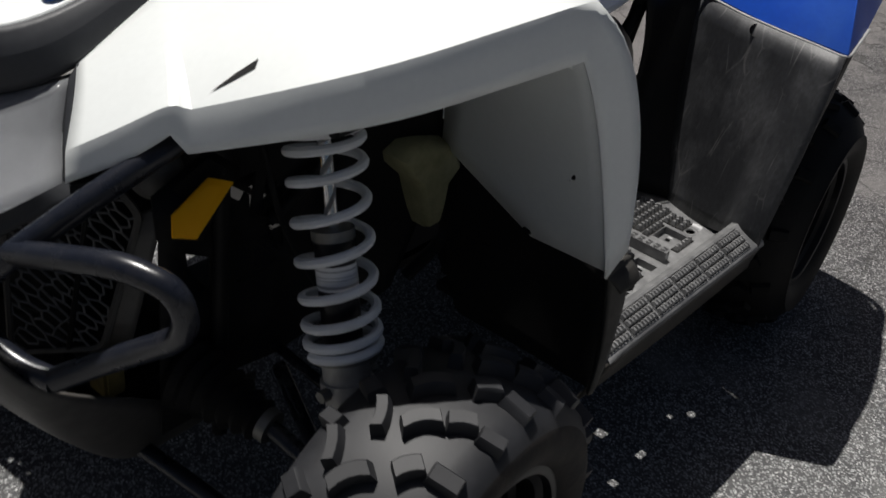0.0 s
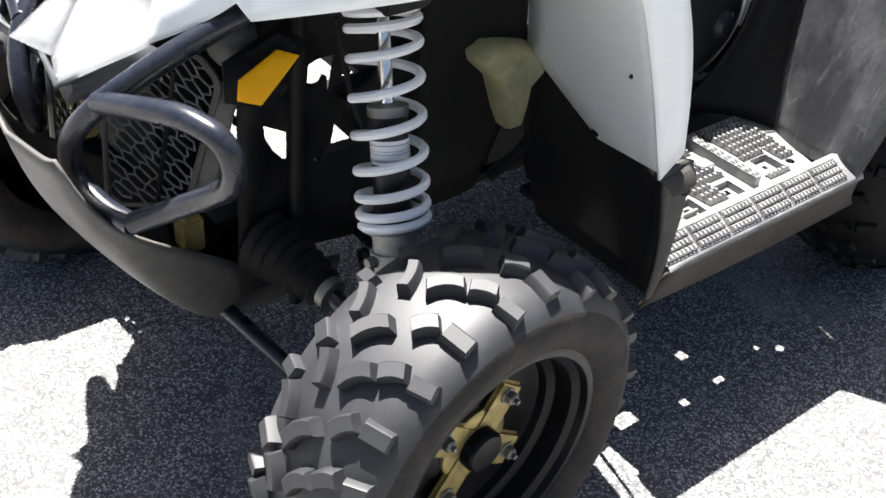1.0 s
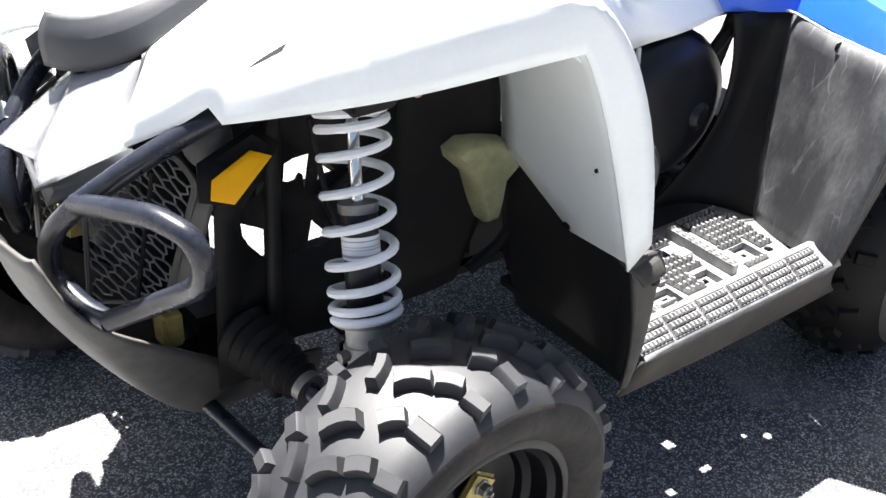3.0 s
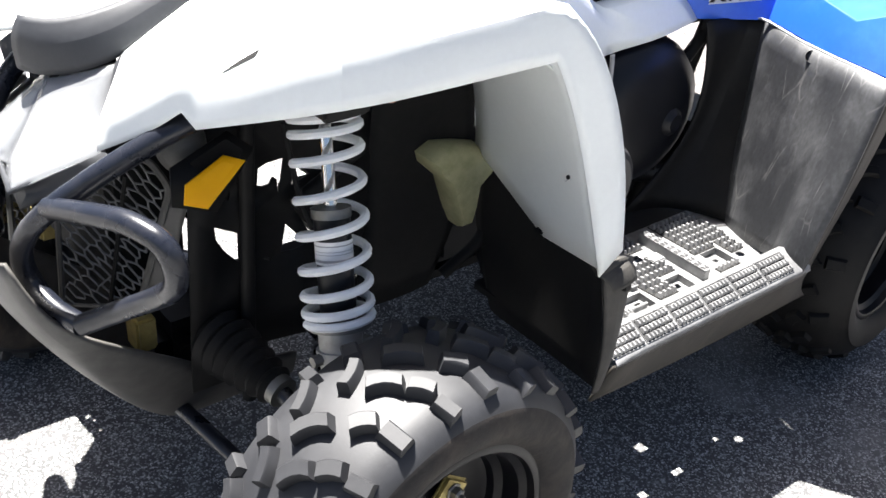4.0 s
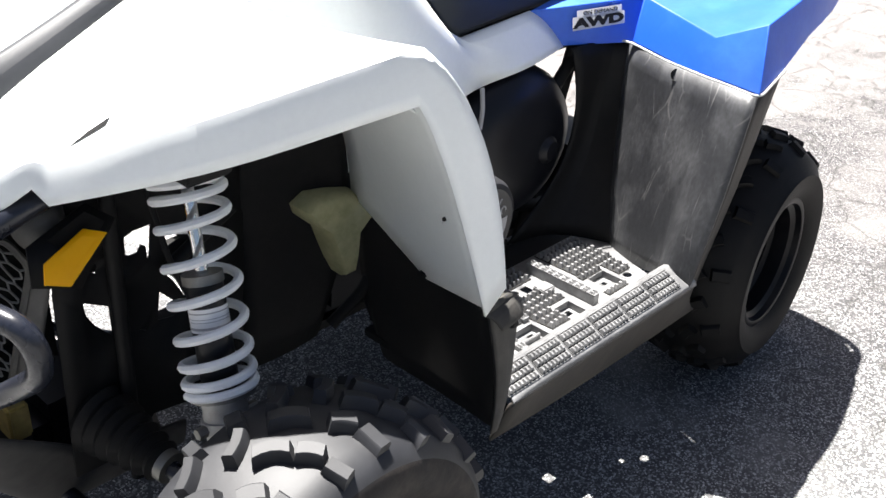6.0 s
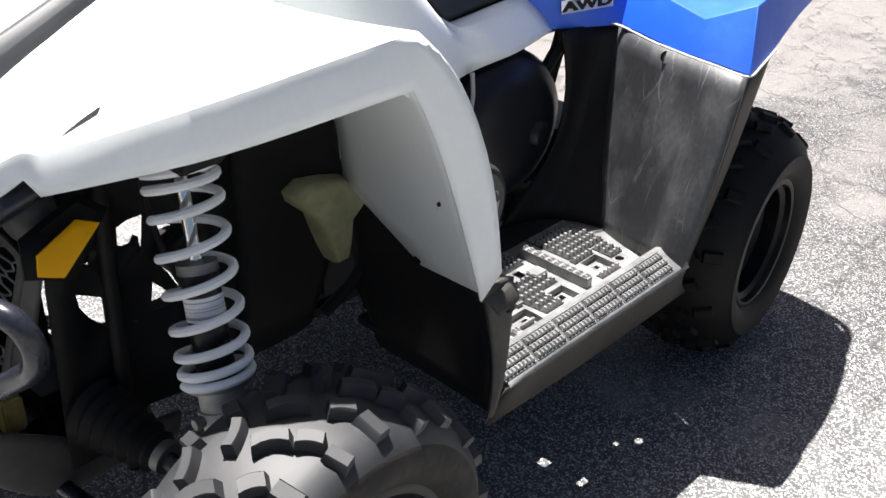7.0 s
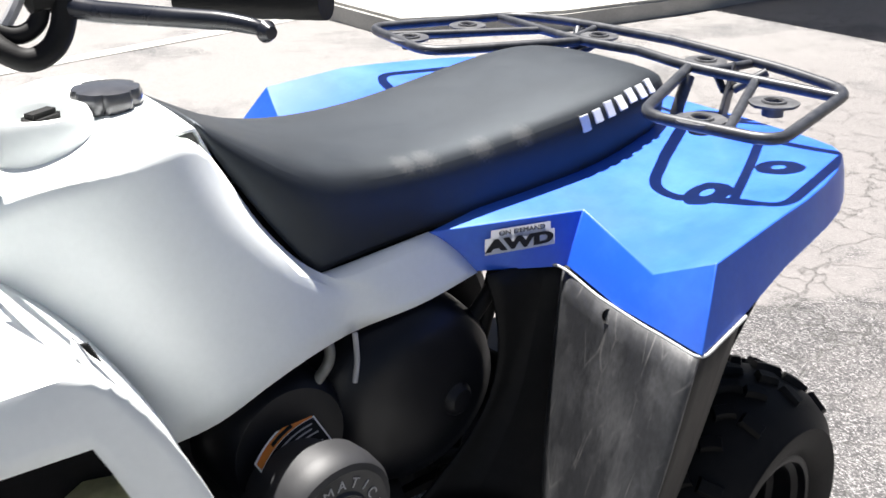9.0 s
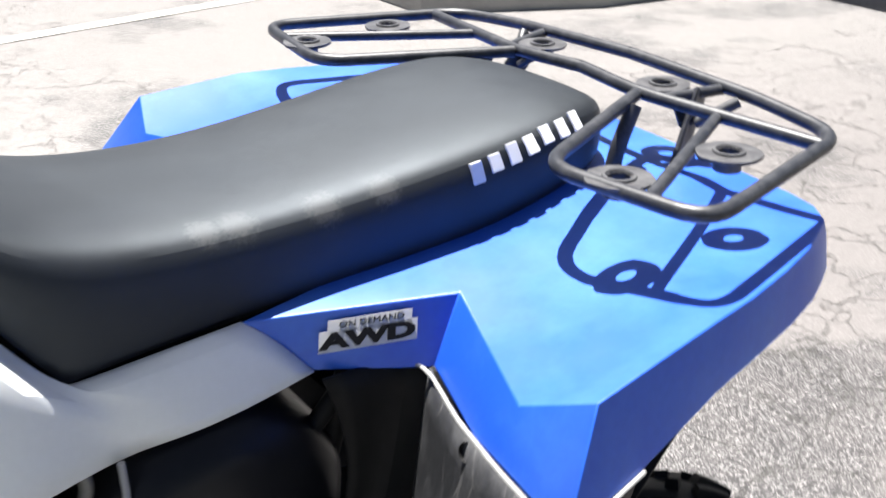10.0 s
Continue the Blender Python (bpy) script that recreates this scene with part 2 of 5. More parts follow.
def asphalt_material():
    """Old asphalt: pale stones in dark binder, worn slabs and fine cracks."""
    m = bpy.data.materials.new("worn_asphalt")
    m.use_nodes = True
    n, l = m.node_tree.nodes, m.node_tree.links
    b = n["Principled BSDF"]
    b.inputs["Roughness"].default_value = 0.85
    co = n.new("ShaderNodeTexCoord")

    def tex(kind, scale, **kw):
        t = n.new(kind)
        t.inputs["Scale"].default_value = scale
        for k, v in kw.items():
            t.inputs[k].default_value = v
        l.new(co.outputs["Object"], t.inputs["Vector"])
        return t

    def ramp(src, lo, hi, a, z):
        r = n.new("ShaderNodeMapRange")
        for i, v in enumerate((lo, hi, a, z), 1):
            r.inputs[i].default_value = v
        l.new(src, r.inputs[0])
        return r.outputs[0]

    def mix(fac, a, z, blend="MIX"):
        x = n.new("ShaderNodeMix")
        x.data_type, x.blend_type = "RGBA", blend
        for i, v in ((0, fac), (6, a), (7, z)):
            if hasattr(v, "is_linked"):
                l.new(v, x.inputs[i])
            elif i:
                x.inputs[i].default_value = (*v, 1)
            else:
                x.inputs[i].default_value = v
        return x.outputs[2]

    stones = tex("ShaderNodeTexVoronoi", 250, Randomness=1.0)
    fine = tex("ShaderNodeTexVoronoi", 340, Randomness=1.0)
    tone = n.new("ShaderNodeSeparateColor")
    l.new(stones.outputs["Color"], tone.inputs[0])
    tone2 = n.new("ShaderNodeSeparateColor")
    l.new(fine.outputs["Color"], tone2.inputs[0])
    big = tex("ShaderNodeTexNoise", 1.3, Detail=7.0, Roughness=0.62)
    mid = tex("ShaderNodeTexNoise", 9, Detail=5.0, Roughness=0.6)
    base = mix(ramp(tone.outputs[0], 0.58, 0.96, 0, 1), (0.076, 0.076, 0.078), (0.38, 0.388, 0.384))
    base = mix(ramp(tone2.outputs[0], 0.84, 0.93, 0, 1.0), base, (0.62, 0.615, 0.605))
    base = mix(ramp(stones.outputs["Distance"], 0.45, 0.85, 0, 0.8), base, (0.060, 0.060, 0.062))
    base = mix(ramp(mid.outputs[0], 0.40, 0.80, 0, 0.24), base, (0.25, 0.243, 0.232))
    where = n.new("ShaderNodeSeparateXYZ")
    l.new(co.outputs["Object"], where.inputs[0])
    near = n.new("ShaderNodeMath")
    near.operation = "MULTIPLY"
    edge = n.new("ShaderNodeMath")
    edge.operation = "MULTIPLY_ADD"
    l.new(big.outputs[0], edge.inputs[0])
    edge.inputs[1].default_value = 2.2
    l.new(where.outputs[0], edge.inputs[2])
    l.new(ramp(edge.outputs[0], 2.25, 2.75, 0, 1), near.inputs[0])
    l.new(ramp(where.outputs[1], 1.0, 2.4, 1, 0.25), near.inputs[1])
    line = n.new("ShaderNodeMath")
    line.operation = "MULTIPLY_ADD"
    l.new(where.outputs[0], line.inputs[0])
    line.inputs[1].default_value = 0.36
    l.new(where.outputs[1], line.inputs[2])
    ragged = n.new("ShaderNodeMath")
    ragged.operation = "MULTIPLY_ADD"
    l.new(mid.outputs[0], ragged.inputs[0])
    ragged.inputs[1].default_value = 0.9
    l.new(line.outputs[0], ragged.inputs[2])
    old = ramp(ragged.outputs[0], 1.30, 1.75, 0, 1)
    slab = n.new("ShaderNodeMath")
    slab.operation = "MULTIPLY_ADD"
    l.new(old, slab.inputs[0])
    slab.inputs[1].default_value = 0.22
    l.new(big.outputs[0], slab.inputs[2])
    base = mix(ramp(slab.outputs[0], 0.57, 0.70, 0, 0.75), base, (0.33, 0.323, 0.312))
    aged = n.new("ShaderNodeMath")
    aged.operation = "MAXIMUM"
    l.new(old, aged.inputs[0])
    l.new(ramp(where.outputs[0], 1.2, 2.3, 0, 1), aged.inputs[1])
    base = mix(aged.outputs[0], base, (0.80, 0.78, 0.78), "MULTIPLY")
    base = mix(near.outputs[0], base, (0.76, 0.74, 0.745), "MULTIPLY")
    warp = n.new("ShaderNodeVectorMath")
    warp.operation = "ADD"
    wob = tex("ShaderNodeTexNoise", 6, Detail=8.0, Roughness=0.65)
    sc = n.new("ShaderNodeVectorMath")
    sc.operation = "SCALE"
    sc.inputs["Scale"].default_value = 0.28
    l.new(wob.outputs["Color"], sc.inputs[0])
    l.new(co.outputs["Object"], warp.inputs[0])
    l.new(sc.outputs[0], warp.inputs[1])
    crack = n.new("ShaderNodeTexVoronoi")
    crack.feature = "DISTANCE_TO_EDGE"
    crack.inputs["Scale"].default_value = 4.2
    l.new(warp.outputs[0], crack.inputs["Vector"])
    cf = ramp(crack.outputs["Distance"], 0.003, 0.016, 1, 0)
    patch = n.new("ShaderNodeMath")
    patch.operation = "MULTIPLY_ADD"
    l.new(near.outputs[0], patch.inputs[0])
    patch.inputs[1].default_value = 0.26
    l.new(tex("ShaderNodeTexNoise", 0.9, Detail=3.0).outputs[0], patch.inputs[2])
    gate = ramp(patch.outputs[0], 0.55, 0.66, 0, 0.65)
    both = n.new("ShaderNodeMath")
    both.operation = "MULTIPLY"
    l.new(cf, both.inputs[0])
    l.new(gate, both.inputs[1])
    base = mix(both.outputs[0], base, (0.15, 0.146, 0.138))
    l.new(base, b.inputs["Base Color"])
    u = n.new("ShaderNodeBump")
    u.inputs["Strength"].default_value = 1.0
    u.inputs["Distance"].default_value = 0.004
    add = n.new("ShaderNodeMath")
    add.operation = "SUBTRACT"
    l.new(tone.outputs[0], add.inputs[0])
    l.new(both.outputs[0], add.inputs[1])
    l.new(add.outputs[0], u.inputs["Height"])
    l.new(u.outputs[0], b.inputs["Normal"])
    return m


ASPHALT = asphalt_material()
PAINT = mat("worn_road_paint", (0.43, 0.42, 0.385), 0.85, tint=(0.27, 0.265, 0.25), tint_scale=14, tint_amount=0.95, grain=0.3, grain_scale=150, bump=0.4, bump_scale=250)


# ---- mesh helpers ----
def part(name, bm, material, parent, label="", smooth=True):
    """Links a bmesh as one mesh object under a thing or a part."""
    bmesh.ops.recalc_face_normals(bm, faces=bm.faces[:])
    me = bpy.data.meshes.new(name)
    bm.to_mesh(me)
    bm.free()
    me.materials.append(material)
    if smooth:
        me.shade_smooth()
        me.set_sharp_from_angle(angle=radians(38))
    ob = new(name, me)
    ob.parent = parent
    if label:
        ob["label"] = label
    return ob


def share(name, ob, parent, m):
    """Another object on the same mesh."""
    o = new(name, ob.data)
    o.parent = parent
    o.matrix_local = m
    return o


def mirrored(bm):
    """A copy of a bmesh on the other side of the middle plane."""
    b2 = bm.copy()
    bmesh.ops.scale(b2, vec=(1, -1, 1), verts=b2.verts[:])
    bmesh.ops.reverse_faces(b2, faces=b2.faces[:])
    return b2


def both_sides(name, bm, material, parent, label=""):
    b2 = mirrored(bm)
    return part(name, bm, material, parent, label), part(name, b2, material, parent, label)


def rounded(points, radius, steps=6):
    """A polyline with its corners rounded to arcs."""
    pts = [Vector(p) for p in points]
    if len(pts) < 3 or radius <= 0:
        return pts
    out = [pts[0]]
    for a, b, c in zip(pts, pts[1:], pts[2:]):
        d1, d2 = (a - b), (c - b)
        r = min(radius, d1.length * 0.49, d2.length * 0.49)
        p, q = b + d1.normalized() * r, b + d2.normalized() * r
        for k in range(steps + 1):
            s = k / steps
            out.append(p * (1 - s) ** 2 + b * 2 * s * (1 - s) + q * s * s)
    return out + [pts[-1]]


def tube(points, r, radius=0.0, seg=12, bm=None, closed=False, caps=True, taper=None):
    """A round bar swept along a line."""
    bm = bm or bmesh.new()
    pts = rounded(points, radius) if radius else [Vector(p) for p in points]
    n = len(pts)
    rings, up = [], Vector((0.13, 0.21, 0.97))
    for i, p in enumerate(pts):
        a = pts[i - 1] if (i or closed) else p
        b = pts[(i + 1) % n] if (i < n - 1 or closed) else p
        d = (b - a).normalized()
        s = d.cross(up)
        if s.length < 1e-3:
            s = d.cross(Vector((1, 0, 0)))
        s.normalize()
        u = s.cross(d).normalized()
        up = u
        rr = r * (taper(i / max(1, n - 1)) if taper else 1)
        rings.append([bm.verts.new(p + s * math.cos(2 * math.pi * k / seg) * rr + u * math.sin(2 * math.pi * k / seg) * rr) for k in range(seg)])
    for i in range(n if closed else n - 1):
        ra, rb = rings[i], rings[(i + 1) % n]
        for k in range(seg):
            bm.faces.new((ra[k], ra[(k + 1) % seg], rb[(k + 1) % seg], rb[k]))
    if caps and not closed:
        bm.faces.new(rings[0][::-1])
        bm.faces.new(rings[-1])
    return bm


def box(x0, x1, y0, y1, z0, z1, bevel=0.003, bm=None, m=None):
    """A block with rounded edges."""
    b = bmesh.new()
    bmesh.ops.create_cube(b, size=1)
    bmesh.ops.scale(b, vec=(x1 - x0, y1 - y0, z1 - z0), verts=b.verts[:])
    bmesh.ops.translate(b, vec=((x0 + x1) / 2, (y0 + y1) / 2, (z0 + z1) / 2), verts=b.verts[:])
    if bevel:
        bmesh.ops.bevel(b, geom=b.edges[:], offset=bevel, segments=2, affect="EDGES", clamp_overlap=True)
    if m is not None:
        b.transform(m)
    return join(bm, b) if bm else b


def join(bm, other):
    """Adds another bmesh to bm."""
    me = bpy.data.meshes.new("join")
    other.to_mesh(me)
    other.free()
    bm.from_mesh(me)
    bpy.data.meshes.remove(me)
    return bm


def lathe(profile, seg=48, m=None, bm=None):
    """A profile of (radius, along) turned round the local y axis."""
    b = bmesh.new()
    rings = []
    for r, y in profile:
        if r < 1e-5:
            rings.append([b.verts.new((0, y, 0))])
        else:
            rings.append([b.verts.new((r * math.cos(2 * math.pi * k / seg), y, r * math.sin(2 * math.pi * k / seg))) for k in range(seg)])
    for ra, rb in zip(rings, rings[1:]):
        for k in range(seg):
            k2 = (k + 1) % seg
            if len(ra) == 1 and len(rb) > 1:
                b.faces.new((ra[0], rb[k], rb[k2]))
            elif len(rb) == 1 and len(ra) > 1:
                b.faces.new((ra[k], rb[0], ra[k2]))
            elif len(ra) > 1:
                b.faces.new((ra[k], rb[k], rb[k2], ra[k2]))
    if m is not None:
        b.transform(m)
    return join(bm, b) if bm else b


def sheet(rows, sharp_rows=(), sharp_cols=(), hard=False):
    """A grid of points as a skin; the named rows and columns stay creased."""
    bm = bmesh.new()
    cr = bm.edges.layers.float.new("crease_edge")
    g = [[bm.verts.new(p) for p in row] for row in rows]
    for i in range(len(g) - 1):
        for j in range(len(g[0]) - 1):
            bm.faces.new((g[i][j], g[i][j + 1], g[i + 1][j + 1], g[i + 1][j]))
    bm.edges.ensure_lookup_table()
    for i, row in enumerate(g):
        for j in range(len(row) - 1):
            e = bm.edges.get((row[j], row[j + 1]))
            if e and i in sharp_rows:
                e[cr] = 0.85
                e.smooth = not hard
    for j in range(len(g[0])):
        for i in range(len(g) - 1):
            e = bm.edges.get((g[i][j], g[i + 1][j]))
            if e and j in sharp_cols:
                e[cr] = 0.85
                e.smooth = not hard
    return bm


def pin(bm, points):
    """Keeps the named corners of a sheet pointed when it is smoothed."""
    tip = bm.verts.layers.float.new("crease_vert")
    for v in bm.verts:
        if any((v.co - Vector(p)).length < 1e-4 for p in points):
            v[tip] = 1.0
    return bm


def skin(ob, thick=0.004, levels=2, offset=-1.0, bevel=0.0):
    """Gives a sheet its thickness and its smooth or softly broken edges."""
    if levels:
        s = ob.modifiers.new("smooth", "SUBSURF")
        s.levels = s.render_levels = levels
        s.boundary_smooth = "PRESERVE_CORNERS"
    s = ob.modifiers.new("thickness", "SOLIDIFY")
    s.thickness, s.offset = thick, offset
    if bevel:
        s = ob.modifiers.new("edges", "BEVEL")
        s.width, s.segments, s.limit_method, s.angle_limit = bevel, 3, "ANGLE", radians(20)
    return ob


def facets(points, faces):
    bm = bmesh.new()
    v = [bm.verts.new(p) for p in points]
    for f in faces:
        bm.faces.new([v[i] for i in f])
    return bm


def lettering(name, text, size, material, parent, m, depth=0.0006, stretch=1.0, bold=0.0):
    """Flat raised letters as a mesh part."""
    cu = bpy.data.curves.new(name, "FONT")
    cu.body, cu.size, cu.extrude, cu.align_x, cu.align_y = text, size, depth, "CENTER", "CENTER"
    cu.offset = bold
    tmp = bpy.data.objects.new(name, cu)
    scene.collection.objects.link(tmp)
    me = bpy.data.meshes.new_from_object(tmp.evaluated_get(bpy.context.evaluated_depsgraph_get()))
    bpy.data.objects.remove(tmp)
    me.transform(m @ Matrix.Diagonal((stretch, 1, 1, 1)))
    me.materials.clear()
    me.materials.append(material)
    ob = new(name, me)
    ob.parent = parent
    return ob


def basis(origin, x_axis, normal):
    """A pose with the given origin, x axis and surface normal."""
    z = Vector(normal).normalized()
    x = Vector(x_axis)
    x = (x - z * x.dot(z)).normalized()
    y = z.cross(x)
    return Matrix.Translation(origin) @ Matrix((x, y, z)).transposed().to_4x4()


# ---- ground and distance ----
bm = bmesh.new()
bmesh.ops.create_grid(bm, x_segments=1, y_segments=1, size=150)
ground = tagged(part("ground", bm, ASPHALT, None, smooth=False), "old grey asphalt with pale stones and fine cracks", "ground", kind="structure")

# ---- the quad bike ----
bike = tagged(new("quad_bike"), "white and blue quad bike with black seat, parked on asphalt", "quad bike")

# white front bodywork
fender_rows = [
    [(-0.115, -0.100, 0.810), (-0.150, -0.150, 0.800), (-0.198, -0.200, 0.765), (-0.204, -0.204, 0.730)],
    [(-0.065, -0.100, 0.840), (-0.105, -0.185, 0.838), (-0.154, -0.264, 0.812), (-0.160, -0.268, 0.772)],
    [(-0.015, -0.100, 0.865), (-0.065, -0.210, 0.866), (-0.124, -0.288, 0.836), (-0.130, -0.290, 0.800)],
    [(-0.010, -0.100, 0.868), (-0.060, -0.215, 0.868), (-0.112, -0.298, 0.826), (-0.121, -0.307, 0.782)],
    [(0.080, -0.100, 0.910), (0.030, -0.270, 0.905), (-0.010, -0.466, 0.905), (-0.015, -0.473, 0.846)],
    [(0.140, -0.110, 0.940), (0.110, -0.300, 0.925), (0.107, -0.510, 0.932), (0.100, -0.515, 0.868)],
    [(0.190, -0.130, 0.960), (0.200, -0.340, 0.935), (0.228, -0.551, 0.956), (0.217, -0.556, 0.890)],
]
flare_rows = [
    [(0.265, -0.586, 0.911), (0.236, -0.566, 0.848)],
    [(0.327, -0.596, 0.760), (0.272, -0.579, 0.740)],
    [(0.355, -0.592, 0.605), (0.322, -0.587, 0.570)],
]


def front_fender():
    """The fender's top, the creased lip round it and the flare behind the wheel, as one skin."""
    bm = sheet(fender_rows, sharp_cols=(2,), sharp_rows=(3,))
    cr = bm.edges.layers.float["crease_edge"]
    corner = {}
    for v in bm.verts:
        for p in fender_rows[6][2:]:
            if (v.co - Vector(p)).length < 1e-5:
                corner[p] = v
    last = [corner[p] for p in fender_rows[6][2:]]
    bm.edges.get(last)[cr] = 0.6
    for row in flare_rows:
        new_row = [bm.verts.new(p) for p in row]
        bm.faces.new((last[0], last[1], new_row[1], new_row[0]))
        last = new_row
    return pin(bm, [fender_rows[2][3], fender_rows[3][3], fender_rows[6][2], fender_rows[6][3]])


for o in both_sides("front_fender", front_fender(), WHITE, bike, "glossy white plastic fender with a creased lip"):
    skin(o, 0.004)
liner_rows = [
    [(0.229, -0.555, 0.885), (0.262, -0.420, 0.875), (0.310, -0.270, 0.840)],
    [(0.250, -0.565, 0.846), (0.290, -0.425, 0.825), (0.338, -0.260, 0.790)],
    [(0.287, -0.580, 0.738), (0.333, -0.430, 0.700), (0.380, -0.248, 0.690)],
    [(0.334, -0.587, 0.575), (0.362, -0.440, 0.548), (0.396, -0.237, 0.600)],
]
for o in both_sides("fender_liner", pin(sheet(liner_rows), [liner_rows[3][1]]), WHITE, bike):
    skin(o, 0.003)
part("liner_clip", box(0.352, 0.362, -0.440, -0.424, 0.551, 0.557, 0.002), BLACK, bike)
part("liner_hole", lathe([(0.0, 0.0), (0.0032, 0.0), (0.0032, 0.002), (0.0, 0.002)], 12, pose(0.305, -0.521, 0.698, 0, -72, -18)), BLACK, bike)

side_rows = [
    [(0.090, -0.105, 0.915), (0.160, -0.132, 0.810), (0.230, -0.158, 0.705), (0.300, -0.185, 0.600)],
    [(0.240, -0.115, 0.945), (0.301, -0.149, 0.839), (0.363, -0.183, 0.733), (0.426, -0.218, 0.625)],
    [(0.337, -0.155, 0.976), (0.383, -0.192, 0.872), (0.431, -0.222, 0.762), (0.478, -0.257, 0.654)],
    [(0.395, -0.183, 0.982), (0.442, -0.210, 0.883), (0.489, -0.238, 0.781), (0.534, -0.260, 0.682)],
    [(0.459, -0.184, 1.001), (0.517, -0.206, 0.903), (0.578, -0.227, 0.801), (0.634, -0.246, 0.700)],
    [(0.525, -0.169, 1.008), (0.557, -0.182, 0.914), (0.623, -0.228, 0.809), (0.718, -0.199, 0.679)],
    [(0.597, -0.151, 0.864), (0.608, -0.170, 0.825), (0.677, -0.199, 0.757), (0.749, -0.219, 0.693)],
    [(0.655, -0.176, 0.792), (0.673, -0.190, 0.776), (0.727, -0.209, 0.748), (0.789, -0.225, 0.697)],
    [(0.668, -0.180, 0.772), (0.694, -0.201, 0.767), (0.747, -0.213, 0.746), (0.825, -0.221, 0.697)],
    [(0.690, -0.180, 0.772), (0.720, -0.206, 0.770), (0.783, -0.209, 0.743), (0.858, -0.221, 0.701)],
    [(0.865, -0.183, 0.785), (0.882, -0.195, 0.774), (0.910, -0.205, 0.745), (0.938, -0.211, 0.709)],
]
for o in both_sides("side_panel", sheet(side_rows), WHITE, bike):
    skin(o, 0.004)
back_rows = [
    [(0.165, -0.095, 0.925), (0.180, -0.340, 0.905), (0.190, -0.460, 0.905), (0.200, -0.515, 0.900)],
    [(0.265, -0.110, 0.895), (0.288, -0.300, 0.862), (0.286, -0.430, 0.860), (0.266, -0.535, 0.855)],
    [(0.360, -0.180, 0.790), (0.362, -0.290, 0.760), (0.352, -0.430, 0.740), (0.322, -0.540, 0.755)],
    [(0.405, -0.250, 0.690), (0.405, -0.290, 0.675), (0.382, -0.440, 0.660), (0.350, -0.545, 0.680)],
]
for o in both_sides("fender_back", sheet(back_rows), WHITE, bike):
    skin(o, 0.003)
tank_rows = [[(x, y, z + 0.012 * (1 - (y / w) ** 2)) for y in np.linspace(-w, w, 7)] for x, w, z in
             ((0.09, 0.108, 0.914), (0.165, 0.112, 0.930), (0.24, 0.118, 0.944), (0.30, 0.122, 0.957), (0.34, 0.140, 0.970), (0.393, 0.182, 0.982), (0.459, 0.179, 0.999), (0.525, 0.164, 1.005), (0.575, 0.15, 0.90))]
skin(part("tank_cover", sheet(tank_rows, sharp_rows=(7,)), WHITE, bike), 0.004)

# rear blue bodywork
def rear_fender():
    p = [(0.865, -0.185, 0.785), (0.938, -0.209, 0.710), (1.050, -0.287, 0.714), (1.098, -0.270, 0.788),
         (1.017, -0.475, 0.778), (1.043, -0.554, 0.815), (0.977, -0.593, 0.719), (1.005, -0.420, 0.715),
         (1.087, -0.577, 0.735), (1.200, -0.160, 0.815), (1.330, -0.150, 0.840), (1.040, -0.165, 0.800), (1.340, 0.0, 0.845), (1.300, -0.300, 0.812)]
    f = [(0, 1, 2, 3), (0, 3, 11), (3, 2, 7, 4), (4, 7, 6, 5), (5, 6, 8), (3, 4, 13, 9), (3, 9, 11), (13, 10, 9)]
    tail = [(1.215, -0.534), (1.300, -0.518), (1.380, -0.497), (1.450, -0.474), (1.497, -0.452), (1.537, -0.431), (1.564, -0.396), (1.577, -0.347), (1.583, -0.290), (1.594, -0.200), (1.605, 0.0)]
    n = len(p)
    for k, (x, y) in enumerate(tail):
        z = 0.831 - 0.009 * k / 10
        d = Vector((0.35 + 0.065 * k, -1 + 0.1 * k, 0)).normalized()
        p += [(x, y, z), (x + d.x * 0.006, y + d.y * 0.006, z - 0.020), (x + d.x * 0.014, y + d.y * 0.014, z - 0.068 - 0.008 * (k == 0))]
    for k in range(len(tail) - 1):
        a, b = n + 3 * k, n + 3 * k + 3
        f += [(a, a + 1, b + 1, b), (a + 1, a + 2, b + 2, b + 1)]
        f.append((13, a, b) if k < 8 else (10, a, b))
    last = n + 3 * (len(tail) - 1)
    f += [(5, 8, n + 2, n + 1, n), (4, 5, n, 13), (13, n + 24, 10), (10, last, 12)]
    return facets(p, f)


for o in both_sides("rear_fender", rear_fender(), BLUE, bike, "glossy blue plastic fender"):
    skin(o, 0.005, levels=0, bevel=0.012)

